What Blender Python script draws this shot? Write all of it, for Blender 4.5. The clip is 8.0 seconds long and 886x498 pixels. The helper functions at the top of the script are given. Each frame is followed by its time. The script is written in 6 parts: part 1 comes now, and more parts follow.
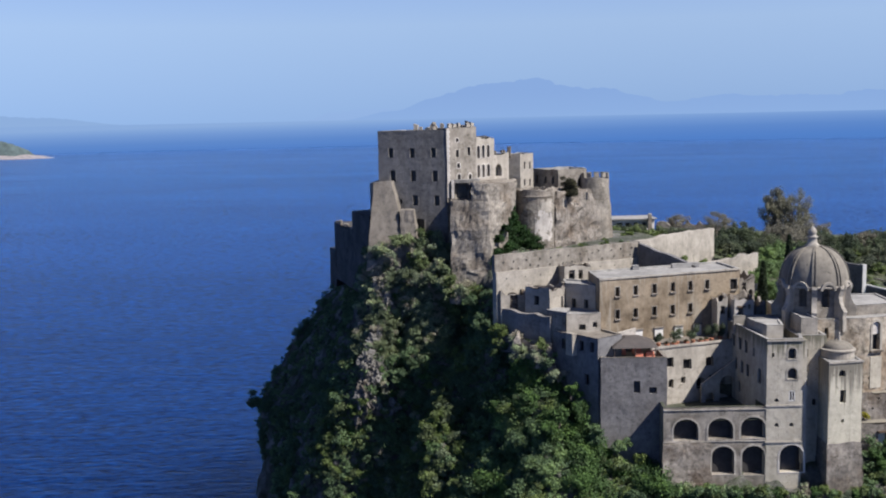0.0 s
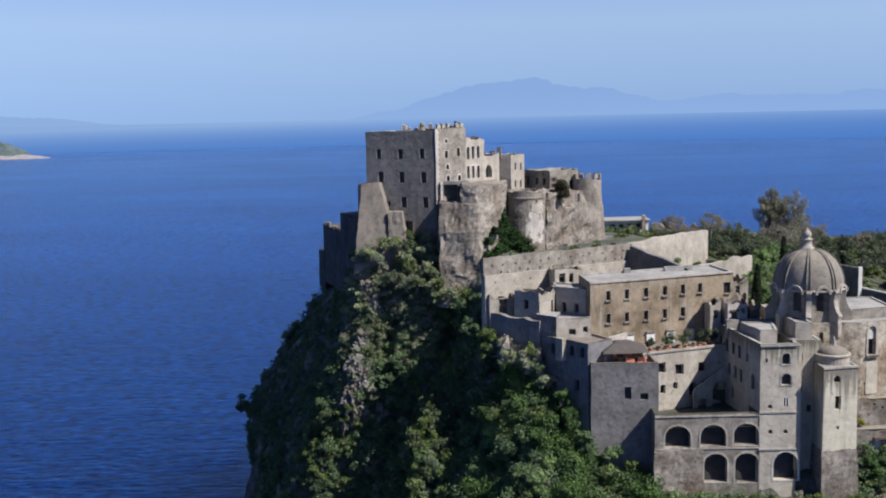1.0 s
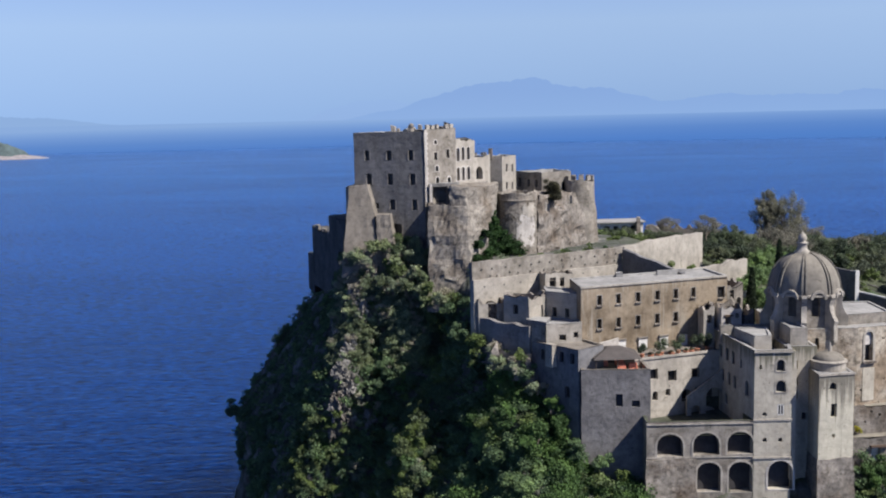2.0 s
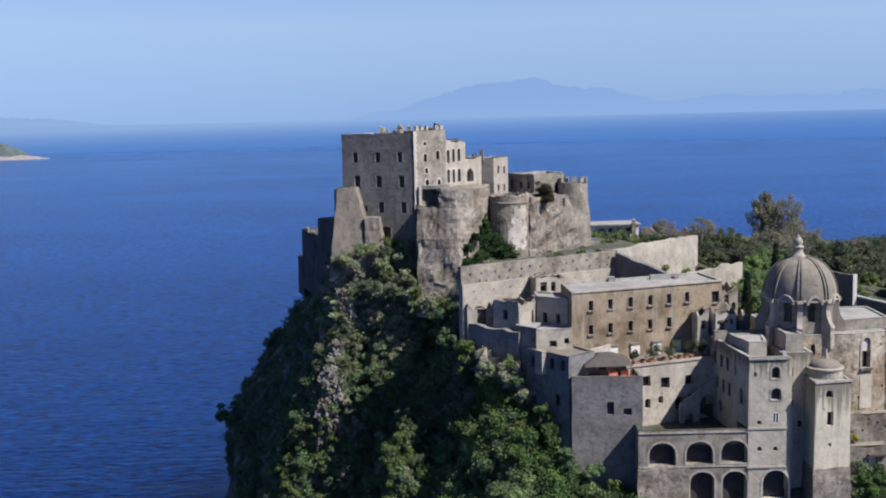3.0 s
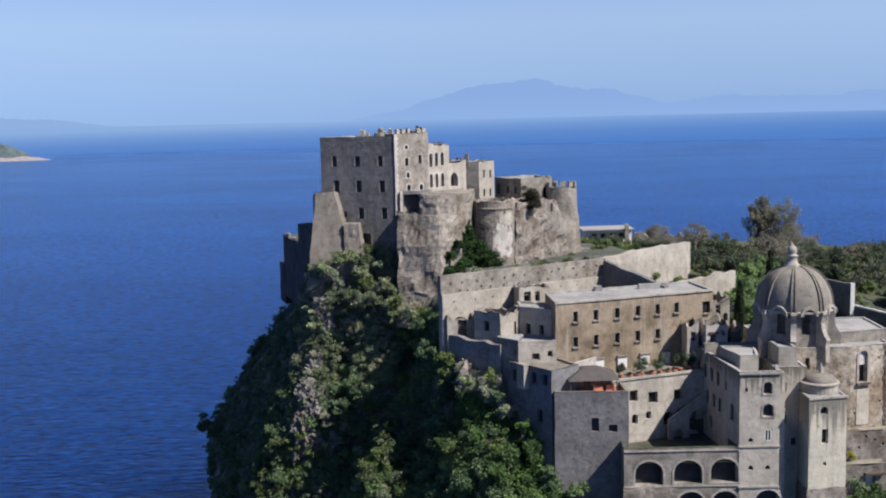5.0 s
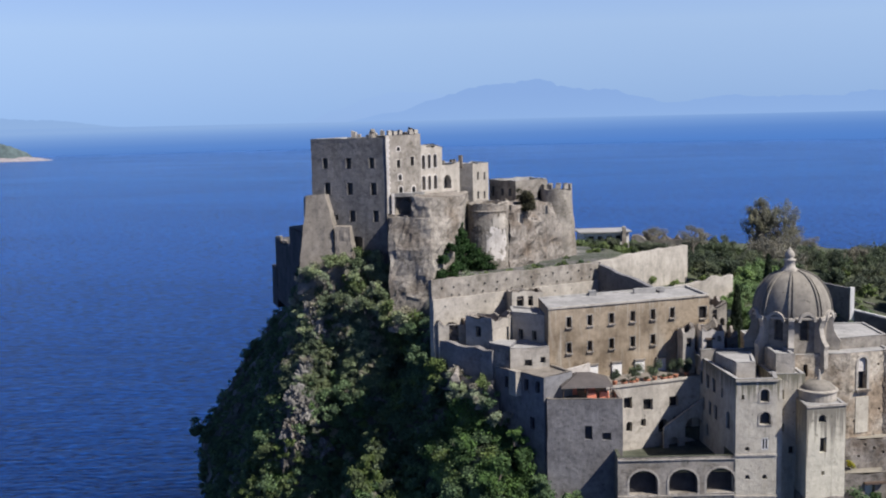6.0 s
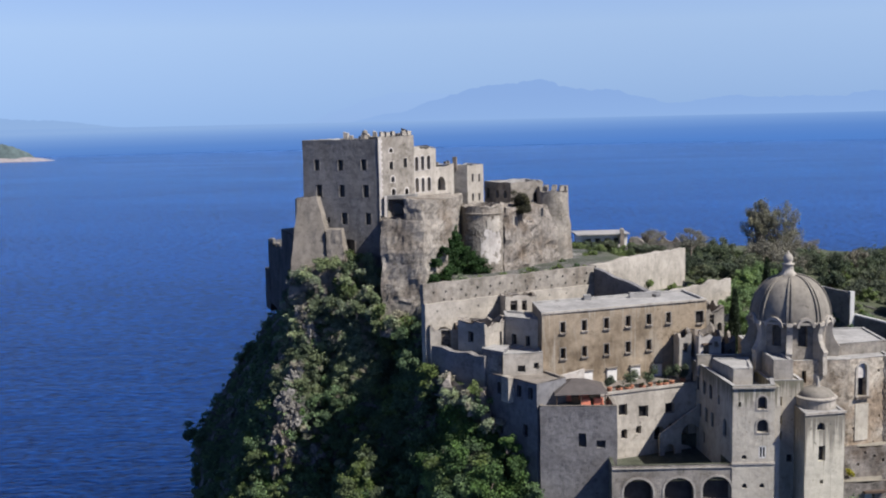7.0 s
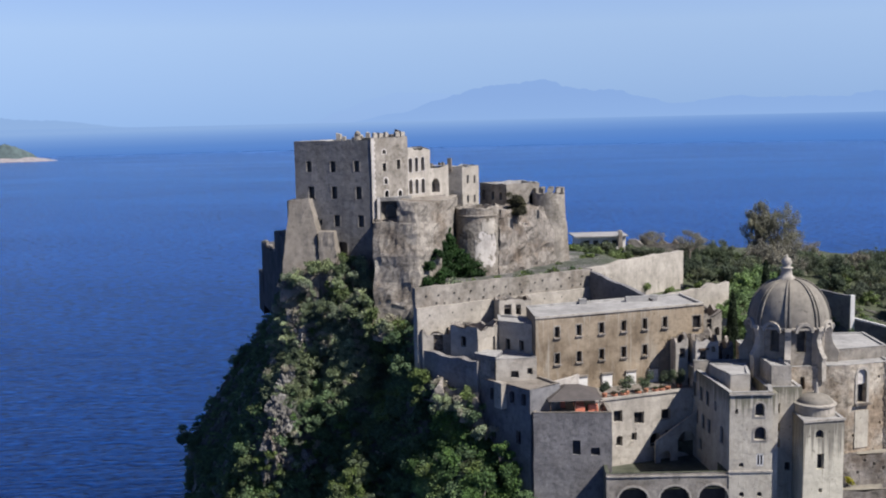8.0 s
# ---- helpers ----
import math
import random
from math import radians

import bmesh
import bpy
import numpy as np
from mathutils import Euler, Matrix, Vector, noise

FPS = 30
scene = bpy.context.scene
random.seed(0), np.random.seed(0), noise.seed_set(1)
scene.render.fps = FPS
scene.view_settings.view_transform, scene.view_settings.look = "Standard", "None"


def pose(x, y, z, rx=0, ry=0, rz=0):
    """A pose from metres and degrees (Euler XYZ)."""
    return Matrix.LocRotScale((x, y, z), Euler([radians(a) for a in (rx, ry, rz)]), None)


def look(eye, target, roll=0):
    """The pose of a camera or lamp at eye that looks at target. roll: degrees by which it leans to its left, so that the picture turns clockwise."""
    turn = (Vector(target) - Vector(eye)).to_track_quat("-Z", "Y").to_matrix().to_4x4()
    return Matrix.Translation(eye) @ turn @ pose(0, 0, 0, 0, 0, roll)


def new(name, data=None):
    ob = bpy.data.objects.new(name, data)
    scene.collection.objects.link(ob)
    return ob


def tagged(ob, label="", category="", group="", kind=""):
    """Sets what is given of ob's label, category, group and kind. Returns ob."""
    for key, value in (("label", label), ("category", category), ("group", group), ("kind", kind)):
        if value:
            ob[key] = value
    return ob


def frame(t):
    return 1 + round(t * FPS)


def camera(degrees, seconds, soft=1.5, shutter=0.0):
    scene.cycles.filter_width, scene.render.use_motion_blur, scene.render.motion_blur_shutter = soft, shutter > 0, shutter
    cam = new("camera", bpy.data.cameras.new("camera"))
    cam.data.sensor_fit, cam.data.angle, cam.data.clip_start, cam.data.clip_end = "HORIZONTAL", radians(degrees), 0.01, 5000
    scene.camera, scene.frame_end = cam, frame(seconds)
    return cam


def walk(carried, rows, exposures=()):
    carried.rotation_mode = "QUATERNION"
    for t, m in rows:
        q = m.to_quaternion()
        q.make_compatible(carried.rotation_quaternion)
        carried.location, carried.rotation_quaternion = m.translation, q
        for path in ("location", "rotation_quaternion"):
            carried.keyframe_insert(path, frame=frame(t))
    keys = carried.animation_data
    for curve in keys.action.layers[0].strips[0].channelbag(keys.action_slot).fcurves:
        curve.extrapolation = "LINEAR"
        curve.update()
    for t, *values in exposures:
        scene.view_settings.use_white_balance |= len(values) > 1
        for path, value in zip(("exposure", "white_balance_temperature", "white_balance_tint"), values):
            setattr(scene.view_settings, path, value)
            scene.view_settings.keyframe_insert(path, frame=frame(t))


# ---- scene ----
cam = camera(44.85, 8.0, soft=2.0)
ROWS = [
    (0.0, 0.001, -0.012, 114.993, 0.008, -6.904, 1.140),
    (0.5, 0.901, 1.875, 115.051, -0.060, -6.917, 1.161),
    (1.0, 1.886, 3.847, 115.111, -0.102, -6.924, 1.179),
    (1.5, 2.929, 5.873, 115.173, -0.122, -6.927, 1.195),
    (3.0, 6.178, 12.010, 115.362, -0.086, -6.911, 1.228),
    (3.5, 7.242, 14.007, 115.425, -0.053, -6.901, 1.234),
    (4.0, 8.277, 15.954, 115.488, -0.013, -6.888, 1.238),
    (4.5, 9.274, 17.841, 115.549, 0.033, -6.875, 1.240),
    (6.0, 12.021, 23.091, 115.721, 0.195, -6.834, 1.235),
    (6.5, 12.864, 24.705, 115.773, 0.257, -6.822, 1.230),
    (7.0, 13.684, 26.261, 115.822, 0.324, -6.812, 1.223),
    (7.5, 14.494, 27.769, 115.867, 0.398, -6.805, 1.215),
    (8.0, 15.310, 29.244, 115.908, 0.480, -6.801, 1.206),
]
walk(cam, [(t, pose(x, y, z, 90 + pitch, roll, yaw)) for t, x, y, z, yaw, pitch, roll in ROWS],
     exposures=[(0.0, 1.0), (8.0, 1.05)])

# ---- world, sun, light ----
SUN_ELEV, SUN_SIDE = 47.5, 29.5          # height; angle from the right towards the viewer
sun_dir = Vector((math.cos(radians(SUN_SIDE)) * math.cos(radians(SUN_ELEV)),
                  -math.sin(radians(SUN_SIDE)) * math.cos(radians(SUN_ELEV)),
                  math.sin(radians(SUN_ELEV))))
world = bpy.data.worlds.new("world")
scene.world = world
world.use_nodes = True
wn, wl = world.node_tree.nodes, world.node_tree.links
wn.clear()
sky = wn.new("ShaderNodeTexSky")
sky.sky_type = "NISHITA"
sky.sun_disc = False
sky.sun_elevation = radians(SUN_ELEV)
sky.sun_rotation = math.atan2(sun_dir.x, sun_dir.y)
sky.altitude = 100
sky.air_density, sky.dust_density, sky.ozone_density = 1.0, 0.4, 4.0
# look into the clear part of the sky, above the brown band at the horizon
ways, split, lift, join = (wn.new(k) for k in ("ShaderNodeTexCoord", "ShaderNodeSeparateXYZ", "ShaderNodeMath", "ShaderNodeCombineXYZ"))
lift.operation = "MULTIPLY_ADD"
lift.inputs[1].default_value, lift.inputs[2].default_value = 0.82, 0.18
wl.new(ways.outputs["Generated"], split.inputs[0])
wl.new(split.outputs["Z"], lift.inputs[0])
for a, b in (("X", "X"), ("Y", "Y")):
    wl.new(split.outputs[a], join.inputs[b])
wl.new(lift.outputs[0], join.inputs["Z"])
wl.new(join.outputs[0], sky.inputs["Vector"])
tint = wn.new("ShaderNodeMixRGB")
tint.blend_type = "MULTIPLY"
tint.inputs["Fac"].default_value = 1.0
back = wn.new("ShaderNodeBackground")
back.inputs["Strength"].default_value = 0.09
wout = wn.new("ShaderNodeOutputWorld")
wl.new(sky.outputs[0], tint.inputs["Color1"])
# dusty sea haze: greyer and dimmer down at the horizon, clear above
dust = wn.new("ShaderNodeValToRGB")
dust.color_ramp.elements.new(0.085)
dust.color_ramp.elements.new(0.35)
for stop, (at_z, shade) in zip(dust.color_ramp.elements, ((0.0, (0.72, 0.69, 0.75)), (0.085, (1.24, 1.04, 0.94)), (0.35, (0.74, 0.93, 1.42)), (1.0, (0.66, 0.9, 1.65)))):
    stop.position, stop.color = at_z, (*shade, 1)
wl.new(split.outputs["Z"], dust.inputs["Fac"])
wl.new(dust.outputs["Color"], tint.inputs["Color2"])
# the clear sky deepens towards the zenith
deep = wn.new("ShaderNodeMapRange")
deep.interpolation_type = "SMOOTHSTEP"
for key, value in (("From Min", 0.11), ("From Max", 0.4), ("To Min", 1.0), ("To Max", 0.3)):
    deep.inputs[key].default_value = value
zenith = wn.new("ShaderNodeMixRGB")
zenith.blend_type = "MULTIPLY"
zenith.inputs["Fac"].default_value = 1.0
wl.new(split.outputs["Z"], deep.inputs["Value"])
wl.new(tint.outputs[0], zenith.inputs["Color1"])
wl.new(deep.outputs[0], zenith.inputs["Color2"])
wl.new(zenith.outputs[0], back.inputs["Color"])
wl.new(back.outputs[0], wout.inputs["Surface"])
sun = new("sun", bpy.data.lights.new("sun", "SUN"))
sun.data.energy, sun.data.angle, sun.data.color = 3.85, radians(0.5), (1.0, 0.962, 0.92)
sun.matrix_world = look(sun_dir * 600, (0, 0, 0))


# ---- materials ----
def nodes_of(name):
    m = bpy.data.materials.new(name)
    m.use_nodes = True
    t = m.node_tree
    return m, t, t.nodes["Principled BSDF"]


def noise_node(t, vec, scale, detail=6.0, rough=0.6):
    n = t.nodes.new("ShaderNodeTexNoise")
    n.inputs["Scale"].default_value, n.inputs["Detail"].default_value = scale, detail
    n.inputs["Roughness"].default_value = rough
    t.links.new(vec, n.inputs["Vector"])
    return n.outputs["Fac"]


def ramp_node(t, fac, stops):
    n = t.nodes.new("ShaderNodeValToRGB")
    while len(n.color_ramp.elements) < len(stops):
        n.color_ramp.elements.new(0.5)
    for e, (p, c) in zip(n.color_ramp.elements, stops):
        e.position, e.color = p, (*c, 1) if len(c) == 3 else c
    t.links.new(fac, n.inputs["Fac"])
    return n.outputs["Color"]


def mix_node(t, fac, a, b, mode="MIX"):
    n = t.nodes.new("ShaderNodeMixRGB")
    n.blend_type = mode
    for key, v in (("Fac", fac), ("Color1", a), ("Color2", b)):
        if isinstance(v, (int, float)):
            n.inputs[key].default_value = v
        elif isinstance(v, tuple):
            n.inputs[key].default_value = (*v, 1)
        else:
            t.links.new(v, n.inputs[key])
    return n.outputs["Color"]


def bump_node(t, height, strength, distance, p):
    n = t.nodes.new("ShaderNodeBump")
    n.inputs["Strength"].default_value, n.inputs["Distance"].default_value = strength, distance
    t.links.new(height, n.inputs["Height"])
    t.links.new(n.outputs["Normal"], p.inputs["Normal"])


def coords(t, scale=(1, 1, 1)):
    g = t.nodes.new("ShaderNodeNewGeometry")
    m = t.nodes.new("ShaderNodeMapping")
    m.inputs["Scale"].default_value = scale
    t.links.new(g.outputs["Position"], m.inputs["Vector"])
    return m.outputs["Vector"]


def masonry(name, light, dark, stain, grain=0.75, streak=0.7, courses=0.35, bump=0.5, loss=0.5, drip=None, rough=0.0, mottle=0.9):
    """Weathered wall: blotchy plaster, rain streaks, and patches where the plaster is lost and rubble shows."""
    m, t, p = nodes_of(name)
    v, vs = coords(t), coords(t, (0.75, 0.75, 0.13))
    big = ramp_node(t, noise_node(t, v, 0.17, 7, 0.68), [(0.38, dark), (0.6, light)])
    fine = ramp_node(t, noise_node(t, v, grain, 9, 0.72), [(0.28, (0.5 - 0.2 * rough,) * 3), (0.48, (0.96, 0.95, 0.94)), (0.72, (1.26 + 0.15 * rough, 1.25 + 0.14 * rough, 1.23 + 0.12 * rough))])
    col = mix_node(t, mottle, big, fine, "MULTIPLY")
    run = ramp_node(t, noise_node(t, vs, 0.9, 5, 0.6), [(0.54, (0, 0, 0)), (0.72, (0.75 * streak,) * 3)])
    col = mix_node(t, run, col, stain)
    vor, cell = t.nodes.new("ShaderNodeTexVoronoi"), t.nodes.new("ShaderNodeTexVoronoi")
    vor.feature = "DISTANCE_TO_EDGE"
    for n in (vor, cell):
        n.inputs["Scale"].default_value = 1.5
        t.links.new(coords(t, (1, 1, 1.8)), n.inputs["Vector"])
    stones = mix_node(t, 1.0, tuple(0.95 * c for c in dark), ramp_node(t, cell.outputs["Color"], [(0.1, (0.7 - 0.2 * rough, 0.69 - 0.2 * rough, 0.67 - 0.2 * rough)), (0.9, (1.3 + 0.3 * rough, 1.27 + 0.29 * rough, 1.23 + 0.27 * rough))]), "MULTIPLY")
    joints = ramp_node(t, vor.outputs["Distance"], [(0.0, (1 - courses,) * 3), (0.1, (1, 1, 1))])
    stones = mix_node(t, 1.0, stones, joints, "MULTIPLY")
    edge = 0.64 - 0.16 * loss
    bare = ramp_node(t, noise_node(t, v, 0.28, 9, 0.68), [(edge, (0, 0, 0)), (edge + 0.07, (0.85, 0.85, 0.85))])
    col = mix_node(t, bare, col, stones)
    if drip:
        # long dark rain runs that start under the cornice
        g, s, fall = t.nodes.new("ShaderNodeNewGeometry"), t.nodes.new("ShaderNodeSeparateXYZ"), t.nodes.new("ShaderNodeMapRange")
        fall.inputs["From Min"].default_value, fall.inputs["From Max"].default_value = drip
        fall.inputs["To Min"].default_value, fall.inputs["To Max"].default_value = 0.0, 0.36
        t.links.new(g.outputs["Position"], s.inputs[0])
        t.links.new(s.outputs["Z"], fall.inputs["Value"])
        add = t.nodes.new("ShaderNodeMath")
        t.links.new(noise_node(t, coords(t, (3.2, 3.2, 0.06)), 0.9, 4, 0.6), add.inputs[0])
        t.links.new(fall.outputs[0], add.inputs[1])
        col = mix_node(t, ramp_node(t, add.outputs[0], [(0.62, (0, 0, 0)), (0.76, (0.85, 0.85, 0.85))]), col, stain)
    if rough:
        # holes and hollows where stones have fallen out
        grime = ramp_node(t, noise_node(t, v, 0.16, 7, 0.65), [(0.48, (1, 1, 1)), (0.64, (0.6, 0.53, 0.47))])
        col = mix_node(t, rough, col, grime, "MULTIPLY")
        hollow = ramp_node(t, noise_node(t, coords(t, (1, 1, 1.5)), 0.55, 6, 0.7), [(0.3, (0.4, 0.38, 0.36)), (0.44, (1, 1, 1))])
        col = mix_node(t, rough, col, hollow, "MULTIPLY")
    pits = ramp_node(t, noise_node(t, v, 1.7, 3, 0.5), [(0.25, (0.45, 0.44, 0.43)), (0.33, (1, 1, 1))])
    col = mix_node(t, 1.0, col, pits, "MULTIPLY")
    t.links.new(col, p.inputs["Base Color"])
    p.inputs["Roughness"].default_value = 0.92
    p.inputs["Specular IOR Level"].default_value = 0.2
    bump_node(t, noise_node(t, v, 0.9, 9, 0.72), bump, 0.35, p)
    return m


def plain(name, colour, rough=0.7, spread=0.25, scale=2.0):
    m, t, p = nodes_of(name)
    f = noise_node(t, coords(t), scale, 6)
    lo, hi = tuple(c * (1 - spread) for c in colour), tuple(min(1, c * (1 + spread)) for c in colour)
    t.links.new(ramp_node(t, f, [(0.3, lo), (0.7, hi)]), p.inputs["Base Color"])
    p.inputs["Roughness"].default_value = rough
    bump_node(t, f, 0.3, 0.1, p)
    return m


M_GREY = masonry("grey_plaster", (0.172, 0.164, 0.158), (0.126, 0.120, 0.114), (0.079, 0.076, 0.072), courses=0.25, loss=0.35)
M_CREAM = masonry("cream_stone", (0.285, 0.257, 0.222), (0.178, 0.16, 0.136), (0.106, 0.095, 0.083), loss=0.55, rough=0.5)
M_PALE = masonry("pale_plaster", (0.382, 0.346, 0.298), (0.27, 0.243, 0.206), (0.15, 0.134, 0.118), streak=0.65, courses=0.25, loss=0.4, mottle=0.65)
M_BROWN = masonry("ochre_plaster", (0.275, 0.22, 0.158), (0.145, 0.11, 0.074), (0.34, 0.305, 0.25), streak=0.85, courses=0.15, loss=0.3, drip=(84.0, 90.5), mottle=0.75)
M_RUBBLE = masonry("rubble_stone", (0.258, 0.231, 0.203), (0.155, 0.138, 0.121), (0.082, 0.073, 0.063), grain=1.2, courses=0.5, bump=0.9, loss=0.7, rough=1.0)
M_RUIN = masonry("ruined_castle_stone", (0.288, 0.26, 0.225), (0.197, 0.175, 0.149), (0.095, 0.083, 0.07), grain=1.5, courses=0.5, bump=1.2, loss=0.7, rough=0.75)
M_CHURCH = masonry("church_plaster", (0.435, 0.394, 0.325), (0.355, 0.32, 0.262), (0.125, 0.118, 0.082), streak=0.35, courses=0.2, loss=0.2, drip=(73.9, 77.6), mottle=0.6)
M_NAVE = masonry("nave_stone", (0.44, 0.385, 0.31), (0.285, 0.243, 0.192), (0.15, 0.127, 0.1), grain=0.9, courses=0.5, bump=0.8, loss=0.7, rough=1.0)
M_TURRET = masonry("turret_plaster", (0.475, 0.437, 0.35), (0.415, 0.378, 0.3), (0.13, 0.117, 0.095), streak=0.35, courses=0.2, loss=0.1, drip=(66.0, 73.6), mottle=0.45)
M_TAN = masonry("tan_stone", (0.205, 0.181, 0.155), (0.157, 0.139, 0.118), (0.11, 0.096, 0.080), courses=0.35, loss=0.5)
M_ROOF = masonry("lime_roof", (0.315, 0.305, 0.29), (0.225, 0.217, 0.207), (0.15, 0.145, 0.138), streak=0.3, courses=0.0, bump=0.3, loss=0.25, mottle=0.65)
M_DOME = masonry("dome_plaster", (0.222, 0.2, 0.168), (0.165, 0.149, 0.126), (0.1, 0.09, 0.077), streak=0.75, courses=0.0, bump=0.3, loss=0.0, mottle=0.7)
# grey plaster with shade put into its colour, for walls facing away from sun
M_SHADE_GREY = masonry("shaded_grey_plaster", (0.170, 0.166, 0.168), (0.126, 0.122, 0.125), (0.078, 0.076, 0.077), courses=0.25, loss=0.35)
# stone darkened to hold the shade of the outer wall and drum panes
M_SHADE_STONE = masonry("shaded_dark_stone", (0.1, 0.094, 0.088), (0.065, 0.061, 0.057), (0.035, 0.033, 0.03), courses=0.4, bump=0.9, loss=0.8)
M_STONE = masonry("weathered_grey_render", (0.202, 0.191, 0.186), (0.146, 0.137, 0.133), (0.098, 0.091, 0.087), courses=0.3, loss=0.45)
M_PATCH = masonry("pale_lime_patch", (0.5, 0.46, 0.42), (0.36, 0.33, 0.3), (0.2, 0.18, 0.16), streak=0.5, courses=0.2, loss=0.3, mottle=0.65)
M_MOSS = masonry("mossy_paving", (0.088, 0.092, 0.07), (0.052, 0.058, 0.04), (0.036, 0.042, 0.027), streak=0.3, courses=0.4, loss=0.5, rough=0.4)
# near-black colour standing in for the unlit inside of openings
M_VOID = plain("unlit_opening", (0.018, 0.017, 0.018), 0.35, 0.4)
# dark sheet painted as the shade inside the arcade arches
M_DIM = plain("unlit_interior", (0.035, 0.031, 0.03), 0.9, 0.4, 0.8)
M_WHITE = plain("white_paint", (0.56, 0.54, 0.51), 0.6, 0.12)
M_WOOD = plain("brown_wood", (0.07, 0.045, 0.03), 0.7, 0.3)
M_CANOPY = plain("grey_canvas", (0.062, 0.052, 0.047), 0.8, 0.2, 1.0)
M_RED = plain("orange_cloth", (0.62, 0.2, 0.12), 0.8, 0.2, 3.0)
M_POT = plain("terracotta", (0.34, 0.14, 0.08), 0.8, 0.25, 4.0)
M_BARK = plain("bark", (0.16, 0.13, 0.1), 0.9, 0.35, 3.0)
M_SOIL = plain("dry_soil", (0.19, 0.17, 0.135), 0.95, 0.3, 0.6)


def foliage(name, dark, light, dry=None, spread=0.9):
    m, t, p = nodes_of(name)
    g = t.nodes.new("ShaderNodeNewGeometry")
    leaf = ramp_node(t, g.outputs["Random Per Island"], [(0.0, dark), (1.0, light)])
    blotch = ramp_node(t, noise_node(t, coords(t), 0.22, 3), [(0.35, (0.72, 0.76, 0.7)), (0.65, (1.2, 1.2, 1.06))])
    col = mix_node(t, 1.0, leaf, blotch, "MULTIPLY")
    # each bush has a shade of its own
    cell = t.nodes.new("ShaderNodeTexVoronoi")
    cell.inputs["Scale"].default_value = 0.42
    warp = t.nodes.new("ShaderNodeVectorMath")
    warp.operation = "ADD"
    v = coords(t)
    ruffle = t.nodes.new("ShaderNodeTexNoise")
    ruffle.inputs["Scale"].default_value = 0.8
    t.links.new(v, ruffle.inputs["Vector"])
    t.links.new(v, warp.inputs[0])
    t.links.new(ruffle.outputs["Color"], warp.inputs[1])
    t.links.new(warp.outputs[0], cell.inputs["Vector"])
    parts = t.nodes.new("ShaderNodeSeparateColor")
    t.links.new(cell.outputs["Color"], parts.inputs[0])
    tone = ramp_node(t, parts.outputs[0], [(0.0, (0.62, 0.7, 0.66)), (0.5, (0.94, 0.97, 0.92)), (0.8, (1.15, 1.24, 0.98)), (1.0, (1.5, 1.5, 1.15))])
    col = mix_node(t, spread, col, tone, "MULTIPLY")
    if dry:
        f = ramp_node(t, parts.outputs[1], [(0.62, (0, 0, 0)), (0.7, (0.8, 0.8, 0.8))])
        col = mix_node(t, f, col, dry)
    t.links.new(col, p.inputs["Base Color"])
    p.inputs["Roughness"].default_value = 0.7
    p.inputs["Specular IOR Level"].default_value = 0.25
    # thin leaves let some light through
    thin, both = t.nodes.new("ShaderNodeBsdfTranslucent"), t.nodes.new("ShaderNodeMixShader")
    t.links.new(col, thin.inputs["Color"])
    both.inputs["Fac"].default_value = 0.3
    t.links.new(p.outputs[0], both.inputs[1])
    t.links.new(thin.outputs[0], both.inputs[2])
    t.links.new(both.outputs[0], t.nodes["Material Output"].inputs["Surface"])
    return m


L_DARK = foliage("dark_foliage", (0.085, 0.121, 0.076), (0.156, 0.214, 0.12))
L_GREEN = foliage("green_foliage", (0.048, 0.084, 0.034), (0.096, 0.155, 0.056))
L_OLIVE = foliage("olive_foliage", (0.075, 0.095, 0.051), (0.149, 0.176, 0.092), (0.138, 0.186, 0.053))
L_SAGE = foliage("sage_foliage", (0.1, 0.122, 0.082), (0.19, 0.214, 0.15), (0.15, 0.178, 0.09))
L_RUST = foliage("dry_brown_leaves", (0.040, 0.036, 0.024), (0.068, 0.060, 0.040))
L_GREY = foliage("grey_foliage", (0.182, 0.200, 0.143), (0.351, 0.375, 0.285), (0.327, 0.285, 0.224))
L_TWIG = foliage("bare_twigs", (0.16, 0.143, 0.125), (0.27, 0.243, 0.216), spread=0.3)
L_GUM = foliage("gum_leaves", (0.135, 0.125, 0.102), (0.25, 0.232, 0.195), spread=0.4)
L_MEADOW = foliage("bright_green_leaves", (0.121, 0.176, 0.081), (0.216, 0.284, 0.135))
L_CYPRESS = foliage("cypress_foliage", (0.02, 0.031, 0.019), (0.042, 0.058, 0.033), spread=0.3)
L_YELLOW = foliage("yellow_flowers", (0.2, 0.19, 0.02), (0.4, 0.34, 0.04))
L_PINE = foliage("pine_foliage", (0.054, 0.066, 0.05), (0.094, 0.112, 0.082))
L_DUSK = foliage("dusky_olive_leaves", (0.08, 0.086, 0.066), (0.14, 0.15, 0.116))
L_IVY = foliage("ivy_leaves", (0.013, 0.036, 0.012), (0.034, 0.07, 0.02), spread=0.5)


